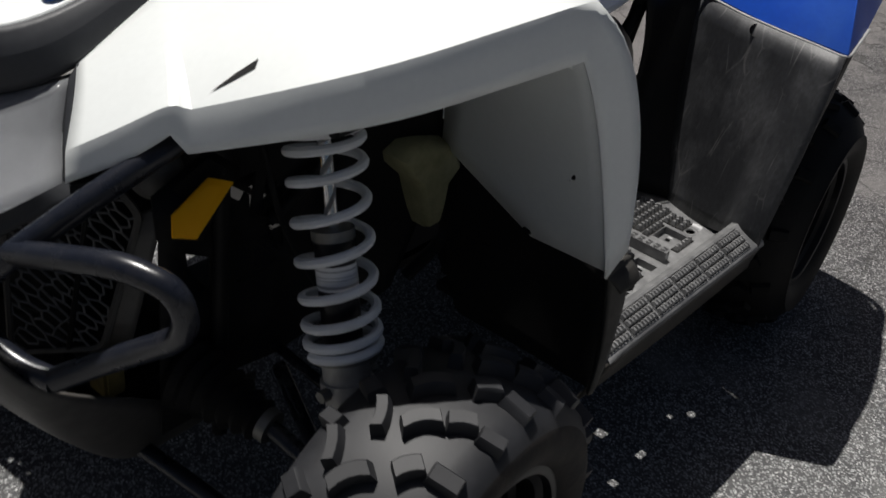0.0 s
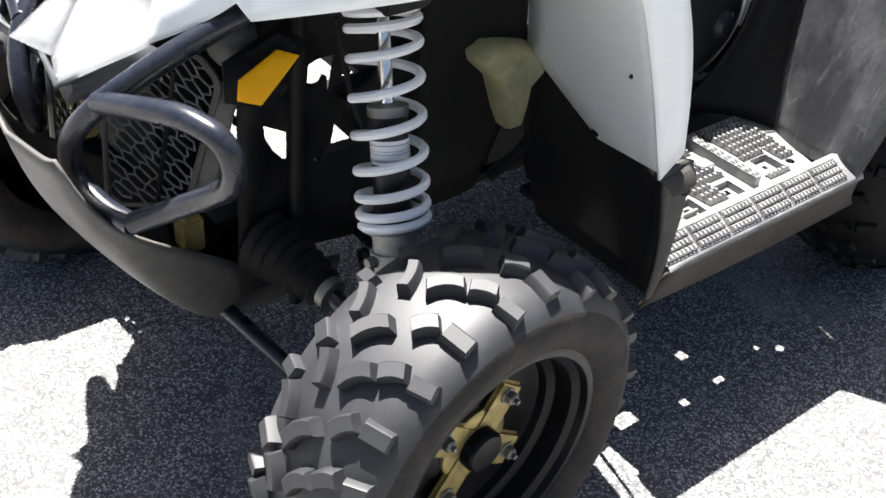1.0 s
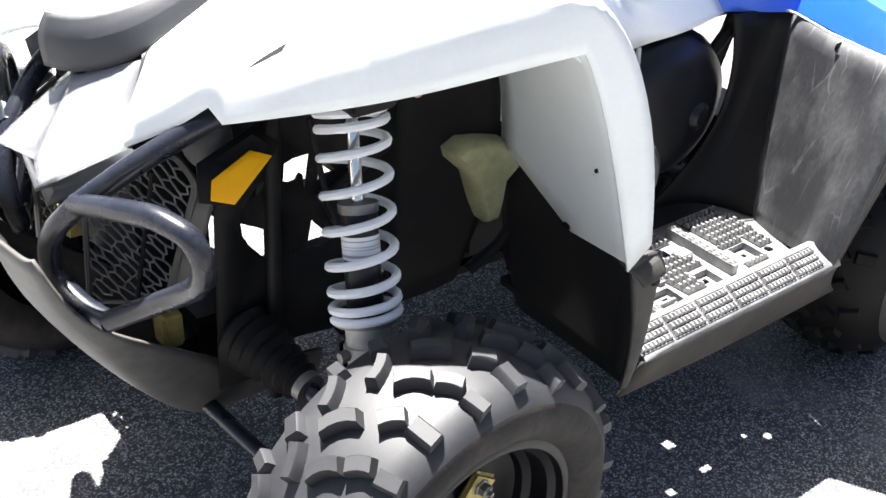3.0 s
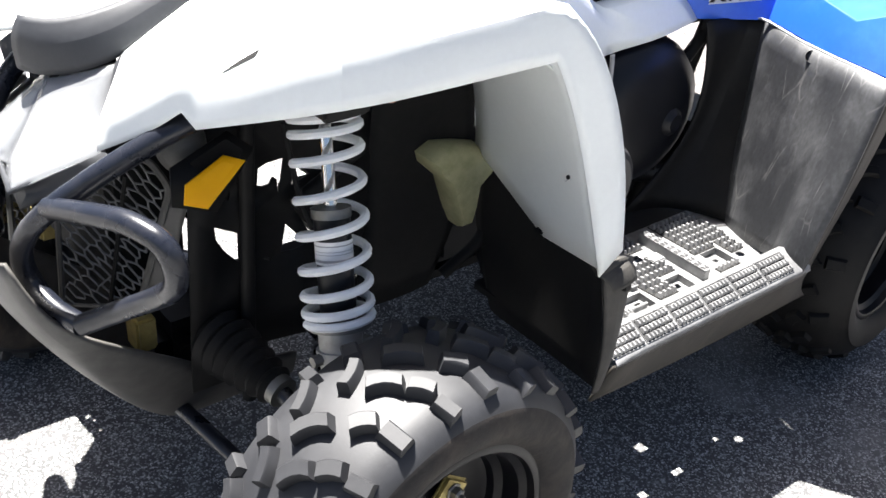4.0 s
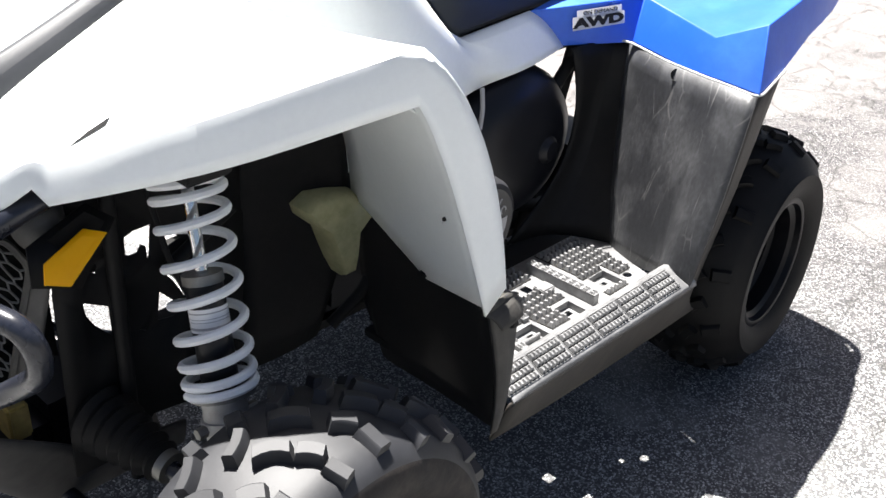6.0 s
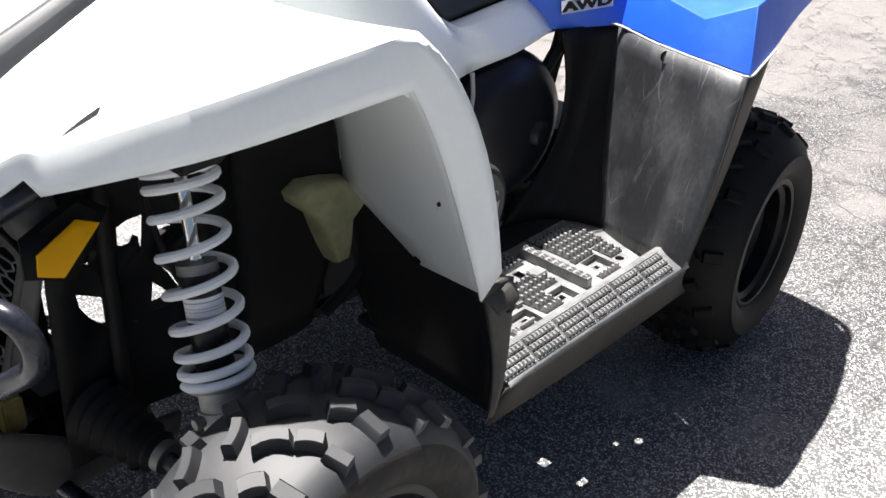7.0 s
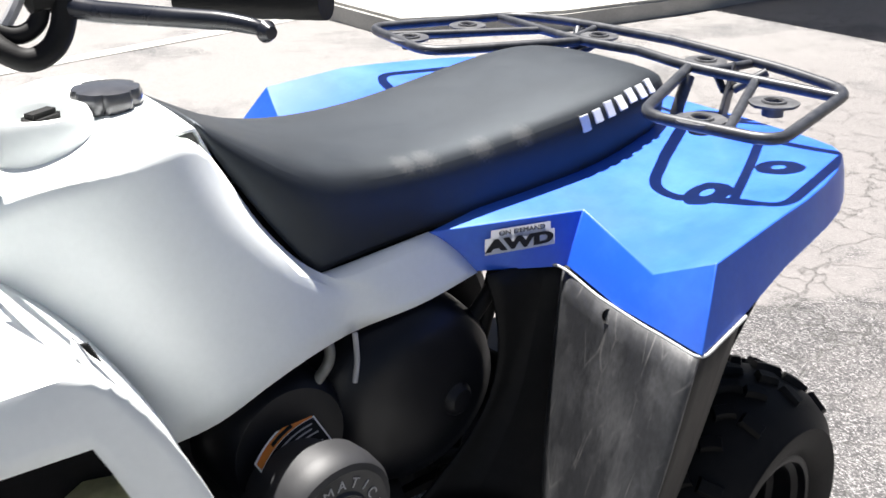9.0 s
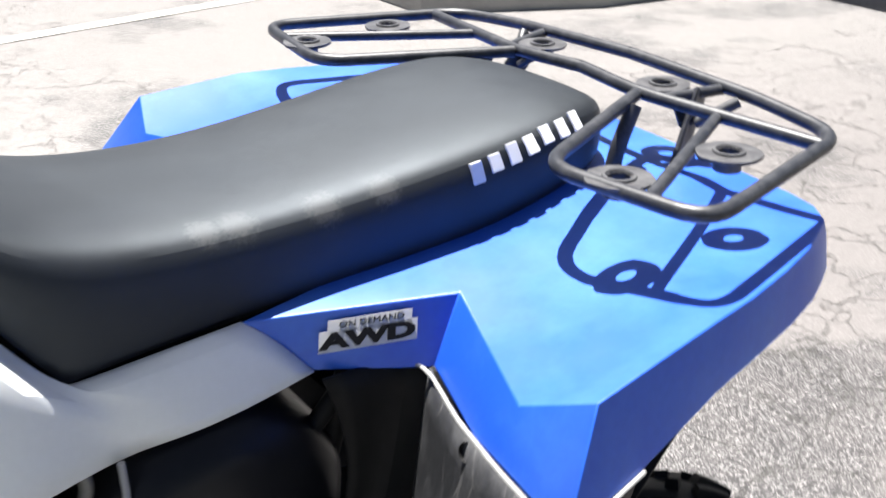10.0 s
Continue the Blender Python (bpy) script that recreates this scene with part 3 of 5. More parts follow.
# footwells
inner_rows = [
    [(0.780, -0.238, 0.360), (0.900, -0.245, 0.352), (0.957, -0.385, 0.352)],
    [(0.945, -0.235, 0.465), (0.990, -0.240, 0.460), (0.987, -0.360, 0.460)],
    [(0.972, -0.235, 0.600), (1.025, -0.240, 0.560), (1.014, -0.338, 0.560)],
    [(0.935, -0.232, 0.712), (1.058, -0.245, 0.716), (1.052, -0.312, 0.713)],
]
# black instead of the panel's grey: its shade is put into the colour
for o in both_sides("footwell_wall", sheet(inner_rows), BLACK, bike, "inner wall, plain black to stand for the shaded part of the panel"):
    skin(o, 0.005)
well_rows = [
    [(0.960, -0.350, 0.345), (0.943, -0.363, 0.345), (0.918, -0.435, 0.350), (0.905, -0.500, 0.360), (0.865, -0.530, 0.400), (0.880, -0.578, 0.372), (0.980, -0.525, 0.262)],
    [(0.990, -0.322, 0.460), (0.971, -0.335, 0.460), (0.946, -0.415, 0.460), (0.926, -0.493, 0.460), (0.893, -0.535, 0.480), (0.905, -0.585, 0.460), (1.000, -0.540, 0.380)],
    [(1.018, -0.302, 0.560), (1.000, -0.313, 0.560), (0.974, -0.400, 0.560), (0.951, -0.486, 0.560), (0.930, -0.540, 0.575), (0.935, -0.590, 0.560), (1.030, -0.557, 0.500)],
    [(1.058, -0.275, 0.713), (1.043, -0.290, 0.713), (1.010, -0.385, 0.712), (0.993, -0.477, 0.713), (0.983, -0.530, 0.715), (0.975, -0.592, 0.714), (1.087, -0.574, 0.733)],
]
for o in both_sides("footwell_panel", sheet([r[:6] for r in well_rows], sharp_cols=(3,), sharp_rows=(3,)), SCUFFED, bike, "scuffed black plastic panel"):
    skin(o, 0.005)
# hidden strip, added to keep sun out of the slit above the panel
backing = [[(1.045, -0.285, 0.702), (1.015, -0.385, 0.700), (0.999, -0.475, 0.700)], [(1.085, -0.285, 0.745), (1.055, -0.390, 0.745), (1.035, -0.480, 0.755)]]
for o in both_sides("panel_light_stop", sheet(backing), BLACK, bike):
    skin(o, 0.003)
for o in both_sides("footwell_side", sheet([r[5:] for r in well_rows]), BOARD_SIDE, bike, "dusty brownish panel side"):
    skin(o, 0.005)
flap_rows = [
    [(0.326, -0.587, 0.585), (0.358, -0.594, 0.595), (0.390, -0.586, 0.580)],
    [(0.338, -0.588, 0.535), (0.364, -0.596, 0.535), (0.390, -0.588, 0.530)],
    [(0.351, -0.587, 0.480), (0.370, -0.595, 0.480), (0.389, -0.588, 0.480)],
    [(0.360, -0.586, 0.405), (0.371, -0.592, 0.400), (0.382, -0.588, 0.395)],
    [(0.356, -0.582, 0.348), (0.362, -0.587, 0.350), (0.369, -0.585, 0.352)],
]
for o in both_sides("mud_flap", sheet(flap_rows), FLAP, bike, "dusty dark grey rubber mud flap"):
    skin(o, 0.007)
wall_rows = [
    [(0.352, -0.578, 0.560), (0.410, -0.420, 0.575), (0.430, -0.290, 0.585), (0.425, -0.215, 0.600)],
    [(0.366, -0.578, 0.460), (0.410, -0.420, 0.450), (0.428, -0.290, 0.440), (0.425, -0.215, 0.440)],
    [(0.366, -0.576, 0.355), (0.400, -0.420, 0.325), (0.420, -0.300, 0.300), (0.422, -0.285, 0.305)],
]
for o in both_sides("splash_wall", sheet(wall_rows), BLACK, bike):
    skin(o, 0.004)
cap_rows = [
    [(0.322, -0.580, 0.572), (0.330, -0.596, 0.566), (0.338, -0.604, 0.548)],
    [(0.342, -0.580, 0.582), (0.347, -0.602, 0.578), (0.352, -0.612, 0.556)],
    [(0.364, -0.578, 0.591), (0.368, -0.602, 0.587), (0.372, -0.612, 0.564)],
    [(0.386, -0.572, 0.580), (0.389, -0.592, 0.573), (0.389, -0.600, 0.550)],
]
for o in both_sides("flap_bracket", sheet(cap_rows), FLAP, bike, "dark plastic flap bracket"):
    skin(o, 0.006)
both_sides("bracket_screw", lathe([(0.0, -0.004), (0.005, -0.004), (0.008, 0.0), (0.008, 0.004)], 14, pose(0.365, -0.602, 0.548)), BLACK, bike)

BZ = 0.352
def footboard():
    """A board with sunk pockets and openings, its outer edge turned up and down again."""
    holes = [(0.46, 0.505, -0.438, -0.408), (0.597, 0.612, -0.462, -0.446), (0.692, 0.715, -0.456, -0.443), (0.686, 0.706, -0.372, -0.352),
             (0.643, 0.655, -0.440, -0.428), (0.83, 0.840, -0.437, -0.427), (0.862, 0.886, -0.466, -0.442)]
    pockets = [(0.806, 0.852, -0.460, -0.414), (0.682, 0.722, -0.476, -0.436), (0.556, 0.618, -0.486, -0.438), (0.440, 0.515, -0.460, -0.402), (0.768, 0.786, -0.425, -0.338)]
    xs = sorted({0.435, 0.945, *(h[0] for h in holes + pockets), *(h[1] for h in holes + pockets)})
    ys = sorted({-0.49, -0.292, *(h[2] for h in holes + pockets), *(h[3] for h in holes + pockets)})
    bm = bmesh.new()
    v = {}

    def level(i, j):
        if not (0 <= i < len(xs) - 1 and 0 <= j < len(ys) - 1):
            return 0
        cx, cy = (xs[i] + xs[i + 1]) / 2, (ys[j] + ys[j + 1]) / 2
        if any(a < cx < b and c < cy < d for a, b, c, d in holes):
            return -1
        return 1 if any(a < cx < b and c < cy < d for a, b, c, d in pockets) else 0

    def at(i, j, k):
        if (i, j, k) not in v:
            v[i, j, k] = bm.verts.new((xs[i], ys[j], BZ - 0.013 * k))
        return v[i, j, k]

    for i in range(len(xs) - 1):
        for j in range(len(ys) - 1):
            k = level(i, j)
            if k >= 0:
                bm.faces.new((at(i, j, k), at(i + 1, j, k), at(i + 1, j + 1, k), at(i, j + 1, k)))
            if k == 1:
                for di, dj, p, q in ((-1, 0, (i, j), (i, j + 1)), (1, 0, (i + 1, j), (i + 1, j + 1)), (0, -1, (i, j), (i + 1, j)), (0, 1, (i, j + 1), (i + 1, j + 1))):
                    if level(i + di, j + dj) == 0:
                        bm.faces.new((at(*p, 0), at(*q, 0), at(*q, 1), at(*p, 1)))
    ring = [bm.verts.new((0.874 + 0.0095 * math.cos(a), -0.454 + 0.0085 * math.sin(a), BZ)) for a in np.linspace(0, 2 * math.pi, 20, endpoint=False)]
    rim = [bm.verts.new((0.874 + max(-0.012, min(0.012, 0.017 * math.cos(a))), -0.454 + max(-0.012, min(0.012, 0.017 * math.sin(a))), BZ)) for a in np.linspace(0, 2 * math.pi, 20, endpoint=False)]
    for k in range(20):
        bm.faces.new((ring[k], ring[k - 1], rim[k - 1], rim[k]))
    prev = [at(i, 0, 0) for i in range(len(xs))]
    for y, z in ((-0.522, 0.402), (-0.534, 0.408), (-0.578, 0.384), (-0.582, 0.376)):
        row = [bm.verts.new((min(x, 0.90) if x > 0.44 else 0.406, y, z)) for x in xs]
        for i in range(len(xs) - 1):
            bm.faces.new((prev[i], prev[i + 1], row[i + 1], row[i]))
        prev = row
    return bm


for o in both_sides("footboard", footboard(), BOARD, bike, "worn grey plastic footboard with studs"):
    skin(o, 0.004, levels=0)
# filler added to stop sun coming through the gap ahead of the board
both_sides("floor_light_stop", box(0.416, 0.440, -0.555, -0.240, BZ - 0.030, BZ - 0.014, 0.002), BLACK, bike)
# black strip that puts the shade on the board's inner edge into its colour
both_sides("floor_shade", box(0.435, 0.97, -0.291, -0.232, BZ - 0.010, BZ - 0.002, 0.001), BLACK, bike)
for o in both_sides("board_side", sheet([[(0.40, -0.582, 0.377), (0.64, -0.582, 0.377), (0.885, -0.582, 0.377)], [(0.400, -0.560, 0.322), (0.64, -0.560, 0.318), (0.93, -0.556, 0.312)], [(0.402, -0.545, 0.285), (0.64, -0.545, 0.272), (0.995, -0.535, 0.262)]]), BOARD_SIDE, bike, "dusty brownish board side"):
    skin(o, 0.005)

# seat
def seat_mesh():
    st = [(0.545, 0.125, 0.985, 1.000), (0.60, 0.158, 0.876, 0.970), (0.673, 0.181, 0.774, 0.930), (0.76, 0.175, 0.779, 0.905), (0.86, 0.171, 0.782, 0.896), (0.97, 0.172, 0.783, 0.898),
          (1.10, 0.180, 0.790, 0.911), (1.25, 0.188, 0.812, 0.930), (1.36, 0.178, 0.838, 0.938), (1.43, 0.145, 0.852, 0.925), (1.475, 0.085, 0.862, 0.905), (1.49, 0.02, 0.868, 0.885)]
    prof = [(1.0, 0.0), (1.03, 0.25), (1.02, 0.60), (0.97, 0.82), (0.84, 0.94), (0.45, 0.995), (0.0, 1.0)]
    prof = prof + [(-a, b) for a, b in prof[-2::-1]]
    bm = sheet([[(x, -w * a, lo + (hi - lo) * b) for a, b in prof] for x, w, lo, hi in st])
    tip = bm.verts.layers.float.new("crease_vert")
    for v in bm.verts:
        if abs(v.co.x - 0.673) < 1e-4 and abs(v.co.z - 0.774) < 1e-4:
            v[tip] = 1.0
    return bm


skin(part("seat", seat_mesh(), SEAT, bike, "black vinyl seat with white marks"), 0.006, levels=2)

# rear rack
R = 0.0095
both_sides("rack_tube", tube([(1.62, -0.0005, 0.925), (1.612, -0.25, 0.92), (1.588, -0.398, 0.914), (1.25, -0.488, 0.918), (1.222, -0.263, 0.913), (1.50, -0.134, 0.916)], R, 0.05), RACK, bike, "black painted steel rack tube")
both_sides("rack_crossbar", tube([(1.52, -0.0005, 0.920), (1.505, -0.134, 0.917), (1.543, -0.408, 0.914)], R, 0.05), RACK, bike)
both_sides("rack_bar", tube([(1.240, -0.41, 0.916), (1.522, -0.26, 0.914)], R * 0.85), RACK, bike)
both_sides("rack_bar", tube([(1.515, -0.165, 0.914), (1.61, -0.19, 0.918)], R * 0.85), RACK, bike)


def rack_plate(x, y, z, turn):
    """A six-sided steel plate with a round hole and a short spacer under it."""
    b = bmesh.new()
    outer = [(0.040, 0.0), (0.030, 0.027), (-0.020, 0.031), (-0.038, 0.012), (-0.030, -0.024), (0.018, -0.031)]
    ring = []
    for k in range(24):
        a = 2 * math.pi * k / 24
        d = min((abs(1 / (math.cos(a - math.atan2(p[1], p[0])))) * 0.036 if math.cos(a - math.atan2(p[1], p[0])) > 0.7 else 9) for p in outer)
        ring.append((min(d * 1.08, 0.042) * math.cos(a), min(d * 1.08, 0.037) * math.sin(a)))
    for top, zz in ((True, 0.002), (False, -0.002)):
        o = [b.verts.new((u, v, zz)) for u, v in ring]
        i = [b.verts.new((0.0135 * math.cos(2 * math.pi * k / 24), 0.0135 * math.sin(2 * math.pi * k / 24), zz)) for k in range(24)]
        for k in range(24):
            b.faces.new((o[k], o[(k + 1) % 24], i[(k + 1) % 24], i[k]))
        if top:
            o1, i1 = o, i
    for k in range(24):
        k2 = (k + 1) % 24
        b.faces.new((o1[k], o[k], o[k2], o1[k2]))
        b.faces.new((i1[k], i1[k2], i[k2], i[k]))
    lathe([(0.014, 0.0), (0.017, 0.002), (0.017, 0.020), (0.014, 0.020), (0.014, 0.0)], 20, pose(0, 0, 0, -90), b)
    tube([(0.0175 * math.cos(k * math.pi / 10), 0.0175 * math.sin(k * math.pi / 10), 0.003) for k in range(20)], 0.0028, seg=6, bm=b, closed=True)
    b.transform(pose(x, y, z, 0, 0, turn))
    return b


for px, py, pt in ((1.254, -0.352, -25), (1.417, -0.368, -20), (1.555, -0.130, 5)):
    both_sides("rack_plate", rack_plate(px, py, 0.919, pt), PLATE, bike)
leg = tube([(1.47, -0.16, 0.912), (1.44, -0.165, 0.86), (1.43, -0.165, 0.82)], 0.011, 0.02)
both_sides("rack_leg", leg, RACK, bike)
leg = box(-0.019, 0.019, -0.004, 0.004, -0.060, 0.060, 0.002, m=pose(1.548, -0.190, 0.868, 0, 34, 20))
tube([(1.60, -0.23, 0.912), (1.555, -0.195, 0.880)], 0.008, bm=leg)
tube([(1.575, -0.13, 0.912), (1.55, -0.18, 0.875)], 0.007, bm=leg)
both_sides("rack_leg", leg, RACK, bike)

# front bumper
bm = tube([(-0.03, -0.245, 0.785), (-0.112, -0.270, 0.775), (-0.140, -0.270, 0.768), (-0.211, -0.243, 0.724), (-0.271, -0.203, 0.669), (-0.296, -0.173, 0.626), (-0.301, -0.152, 0.580), (-0.290, -0.150, 0.535), (-0.281, -0.197, 0.518), (-0.264, -0.244, 0.515)], 0.0148, 0.03)
far_bar = both_sides("bumper_tube", bm, TUBE, bike)[1]
far_bar.location = (0.007, -0.142, 0.0)
bm = tube([(-0.271, -0.201, 0.669), (-0.254, -0.282, 0.696), (-0.233, -0.350, 0.713), (-0.212, -0.398, 0.702), (-0.203, -0.408, 0.667), (-0.202, -0.395, 0.633), (-0.208, -0.347, 0.594), (-0.232, -0.288, 0.550), (-0.264, -0.244, 0.516)], 0.0148, 0.028)
far_loop = both_sides("bumper_loop", bm, TUBE, bike)[1]
far_loop.location = (0.007, -0.142, 0.0)
skid_rows = []
for x, z, w, h, back in ((-0.345, 0.602, 0.190, 0.006, 0.01), (-0.325, 0.515, 0.215, 0.008, 0.02), (-0.285, 0.435, 0.228, 0.035, 0.045), (-0.20, 0.308, 0.205, 0.08, 0.07), (-0.12, 0.205, 0.165, 0.10, 0.07), (-0.06, 0.178, 0.135, 0.09, 0.05), (0.12, 0.175, 0.13, 0.07, 0.0)):
    half = [(x + back, -w - 0.012, z + h), (x + back * 0.4, -w - 0.004, z + h * 0.4), (x, -w * 0.9, z), (x - 0.008, -w * 0.5, z - 0.006)]
    skid_rows.append(half + [(x - 0.010, -0.085, z - 0.008)] + [(p, -q - 0.17, r) for p, q, r in half[::-1]])
skin(part("skid_plate", sheet(skid_rows), SKID, bike, "dark grey plastic skid plate"), 0.006)

# suspension struts
A, B = Vector((0.034, -0.345, 0.790)), Vector((0.007, -0.428, 0.529))
def coil():
    d = (B - A)
    u = d.normalized()
    s = u.cross(Vector((0, 0, 1))).normalized()
    w = u.cross(s)
    pts, turns, n = [], 9.0, 260
    for i in range(n + 1):
        t = i / n
        a = 2 * math.pi * turns * t
        k = float(np.interp(t, np.linspace(0, 1, 10), (0.0, 0.035, 0.105, 0.235, 0.410, 0.580, 0.745, 0.870, 0.955, 1.0)))
        r = 0.043
        pts.append(A + d * k + (s * math.cos(a) + w * math.sin(a)) * r)
    return tube(pts, 0.0062, seg=8)


both_sides("strut_spring", coil(), COIL, bike, "white coil spring")
both_sides("strut_rod", tube([A + (A - B) * 0.1, A.lerp(B, 0.6)], 0.0085), CHROME, bike)
both_sides("strut_tube", tube([A.lerp(B, 0.46), A.lerp(B, 1.02)], 0.024, seg=20), ENGINE, bike)
both_sides("strut_body", tube([A.lerp(B, 1.0), A.lerp(B, 1.35)], 0.029, seg=20), ALLOY, bike, "cast aluminium strut body")


# ---- wheels ----
def tyre_profile(R0, W, rr, drop=0.0):
    return [(rr - 0.004, -W * 0.74), (rr + 0.006, -W * 0.86), (rr + (R0 - rr) * 0.25, -W * 0.97), (rr + (R0 - rr) * 0.5, -W), (R0 - 0.032 - drop, -W * 0.95), (R0 - 0.014 - drop * 0.7, -W * 0.82),
            (R0 - 0.005 - drop * 0.3, -W * 0.58), (R0, -W * 0.2), (R0, W * 0.2), (R0 - 0.005 - drop * 0.3, W * 0.58), (R0 - 0.014 - drop * 0.7, W * 0.82), (R0 - 0.032 - drop, W * 0.95), (rr + (R0 - rr) * 0.5, W), (rr + (R0 - rr) * 0.25, W * 0.97), (rr + 0.006, W * 0.86), (rr - 0.004, W * 0.74)]


def lug_block(a, b, h, bend):
    """A tread block, bent along its length: wide foot, narrower worn top with softened edges."""
    bm = bmesh.new()
    rings = []
    for k in range(5):
        u = -1 + k * 0.5
        off = bend * (1 - u * u)
        foot, top = a / 2 * u, a / 2 * u * 0.90
        rings.append([bm.verts.new(p) for p in ((foot, off - b * 0.50, -0.006), (top, off - b * 0.43, h - 0.003), (top * 0.95, off - b * 0.34, h),
                                                (top * 0.95, off + b * 0.34, h), (top, off + b * 0.43, h - 0.003), (foot, off + b * 0.50, -0.006))])
    for p, q in zip(rings, rings[1:]):
        for k in range(5):
            bm.faces.new((p[k], p[k + 1], q[k + 1], q[k]))
    bm.faces.new(rings[0])
    bm.faces.new(rings[-1][::-1])
    return bm


def wheel(name, R0, W, rr, hub_in, n, gold, single, drop, lug, rubber, wall):
    """Rim with its dish, tyre, single tread blocks, hub and nuts; the outer side is -y."""
    rim = part(name, lathe([(rr - 0.006, -W * 0.72), (rr + 0.004, -W * 0.80), (rr + 0.005, -W * 0.845), (rr, -W * 0.86), (rr - 0.007, -W * 0.845), (rr - 0.010, -W * 0.74), (rr - 0.020, -W * 0.68), (rr - 0.023, -W * 0.42),
                            (rr - 0.034, -W * 0.36), (rr - 0.037, hub_in - 0.004), (rr - 0.05, hub_in), (0.075, hub_in - 0.004), (0.06, hub_in - 0.010), (0.0, hub_in - 0.010)], 72), RIM, bike, "black steel wheel")
    tyre = part("tyre", lathe(tyre_profile(R0, W, rr, drop), 96), rubber, rim, "black off-road tyre with dusty sidewall")
    tyre.data.materials.append(wall)
    for f in tyre.data.polygons:
        c = f.center
        if abs(c.y) > W * (0.93 if gold else 0.6) or math.hypot(c.x, c.z) < R0 - 0.05:
            f.material_index = 1
    prof = tyre_profile(R0, W, rr, drop)

    def surface(y):
        pts = [(q, p) for p, q in prof[4:12]]
        for (y0, r0), (y1, r1) in zip(pts, pts[1:]):
            if y0 <= y <= y1:
                return r0 + (r1 - r0) * (y - y0) / (y1 - y0)
        return R0 - 0.03

    step = 360 / n
    # angle, place across, length, thickness, skew and bend of the blocks of one repeat
    kinds = [(0.8, 0.014, 0.054, 0.024, -38, 0.006), (9.4, -0.032, 0.036, 0.025, -40, 0.003), (12.2, -0.068, 0.040, 0.026, -84, 0.0),
             (20.3, -0.011, 0.049, 0.024, -43, 0.006), (26.1, -0.043, 0.036, 0.024, -55, 0.003), (27.7, -0.077, 0.034, 0.023, -76, 0.0),
             (17.0, 0.033, 0.048, 0.018, 30, -0.003), (5.0, 0.055, 0.048, 0.018, 32, -0.003), (23.0, 0.066, 0.036, 0.026, 60, 0.0), (11.0, 0.078, 0.032, 0.022, 80, 0.0)]
    rest = bmesh.new()
    for ang, y, long, thick, skew, bend in kinds:
        if gold is False and abs(y) > 0.07:
            continue
        tall = lug * (0.75 if abs(y) > 0.065 else 1.0)
        y *= W / 0.105
        slope = math.degrees(math.atan2(surface(y + 0.006) - surface(y - 0.006), 0.012))
        first = None
        for k in range(n):
            m = pose(0, 0, 0, 0, ang + k * step, 0) @ pose(0, y, surface(y), slope, 0, 0) @ pose(0, 0, 0, 0, 0, skew)
            if not single:
                b = lug_block(long, thick, tall, bend)
                b.transform(m)
                join(rest, b)
            elif first is None:
                first = part("tread_block", lug_block(long, thick, tall, bend), rubber, rim)
                first.matrix_local = m
            else:
                share("tread_block", first, rim, m)
    if not single:
        tagged(part("tread_block", rest, rubber, rim), kind="stuff")
    else:
        rest.free()
    if gold:
        bm = lathe([(0.0, hub_in - 0.018), (0.052, hub_in - 0.018), (0.056, hub_in - 0.015), (0.056, hub_in - 0.010)], 24)
        for k in range(4):
            box(-0.027, 0.027, hub_in - 0.020, hub_in - 0.010, 0.0, 0.098, 0.008, bm, pose(0, 0, 0, 0, 70 + 90 * k, 0))
        part("hub_flange", bm, GOLD, rim, "yellow zinc plated hub flange")
    part("hub_cap", lathe([(0.031, hub_in - 0.012), (0.031, hub_in - 0.034), (0.027, hub_in - 0.040), (0.0, hub_in - 0.042)], 28), RIM, rim)
    first = None
    for k in range(4):
        m = pose(0, 0, 0, 0, (70 if gold else 45) + 90 * k, 0) @ pose(0, hub_in - 0.020, 0.079 if gold else 0.062)
        if first is None:
            bm = lathe([(0.013, 0.004), (0.013, -0.002), (0.0095, -0.003), (0.0095, -0.012), (0.007, -0.014), (0.004, -0.014), (0.004, -0.020), (0.0, -0.021)], 6)
            first = part("wheel_nut", bm, STEEL if gold else RIM, rim, "steel wheel nut", smooth=False)
            first.matrix_local = m
        else:
            share("wheel_nut", first, rim, m)
    return rim


front = wheel("front_wheel", 0.268, 0.105, 0.172, -0.022, 12, True, True, 0.0, 0.017, RUBBER, SIDEWALL)
front.matrix_local = pose(0.010, -0.580, 0.283, 0, -31.5, 5)
far = wheel("front_wheel", 0.268, 0.105, 0.172, -0.022, 12, True, False, 0.0, 0.017, RUBBER, SIDEWALL)
far.matrix_local = pose(-0.100, 0.460, 0.283, 0, 20, 185)
rear = wheel("rear_wheel", 0.252, 0.118, 0.136, 0.020, 12, False, True, 0.022, 0.011, DARK_RUBBER, DARK_RUBBER)
rear.matrix_local = pose(1.258, -0.455, 0.264, 0, 3, 6)
far = wheel("rear_wheel", 0.252, 0.118, 0.136, 0.020, 12, False, False, 0.022, 0.011, DARK_RUBBER, DARK_RUBBER)
far.matrix_local = pose(1.258, 0.455, 0.264, 0, 15, 180)

# the far side of the front end stands a little forward and inward
for o in bike.children:
    if o.type == "MESH" and o.name.split(".")[0] in ("front_fender", "fender_liner", "strut_spring", "strut_rod", "strut_tube", "strut_body") and o.data.vertices[0].co.y > 0:
        o.location = (-0.07, -0.07, 0.0)

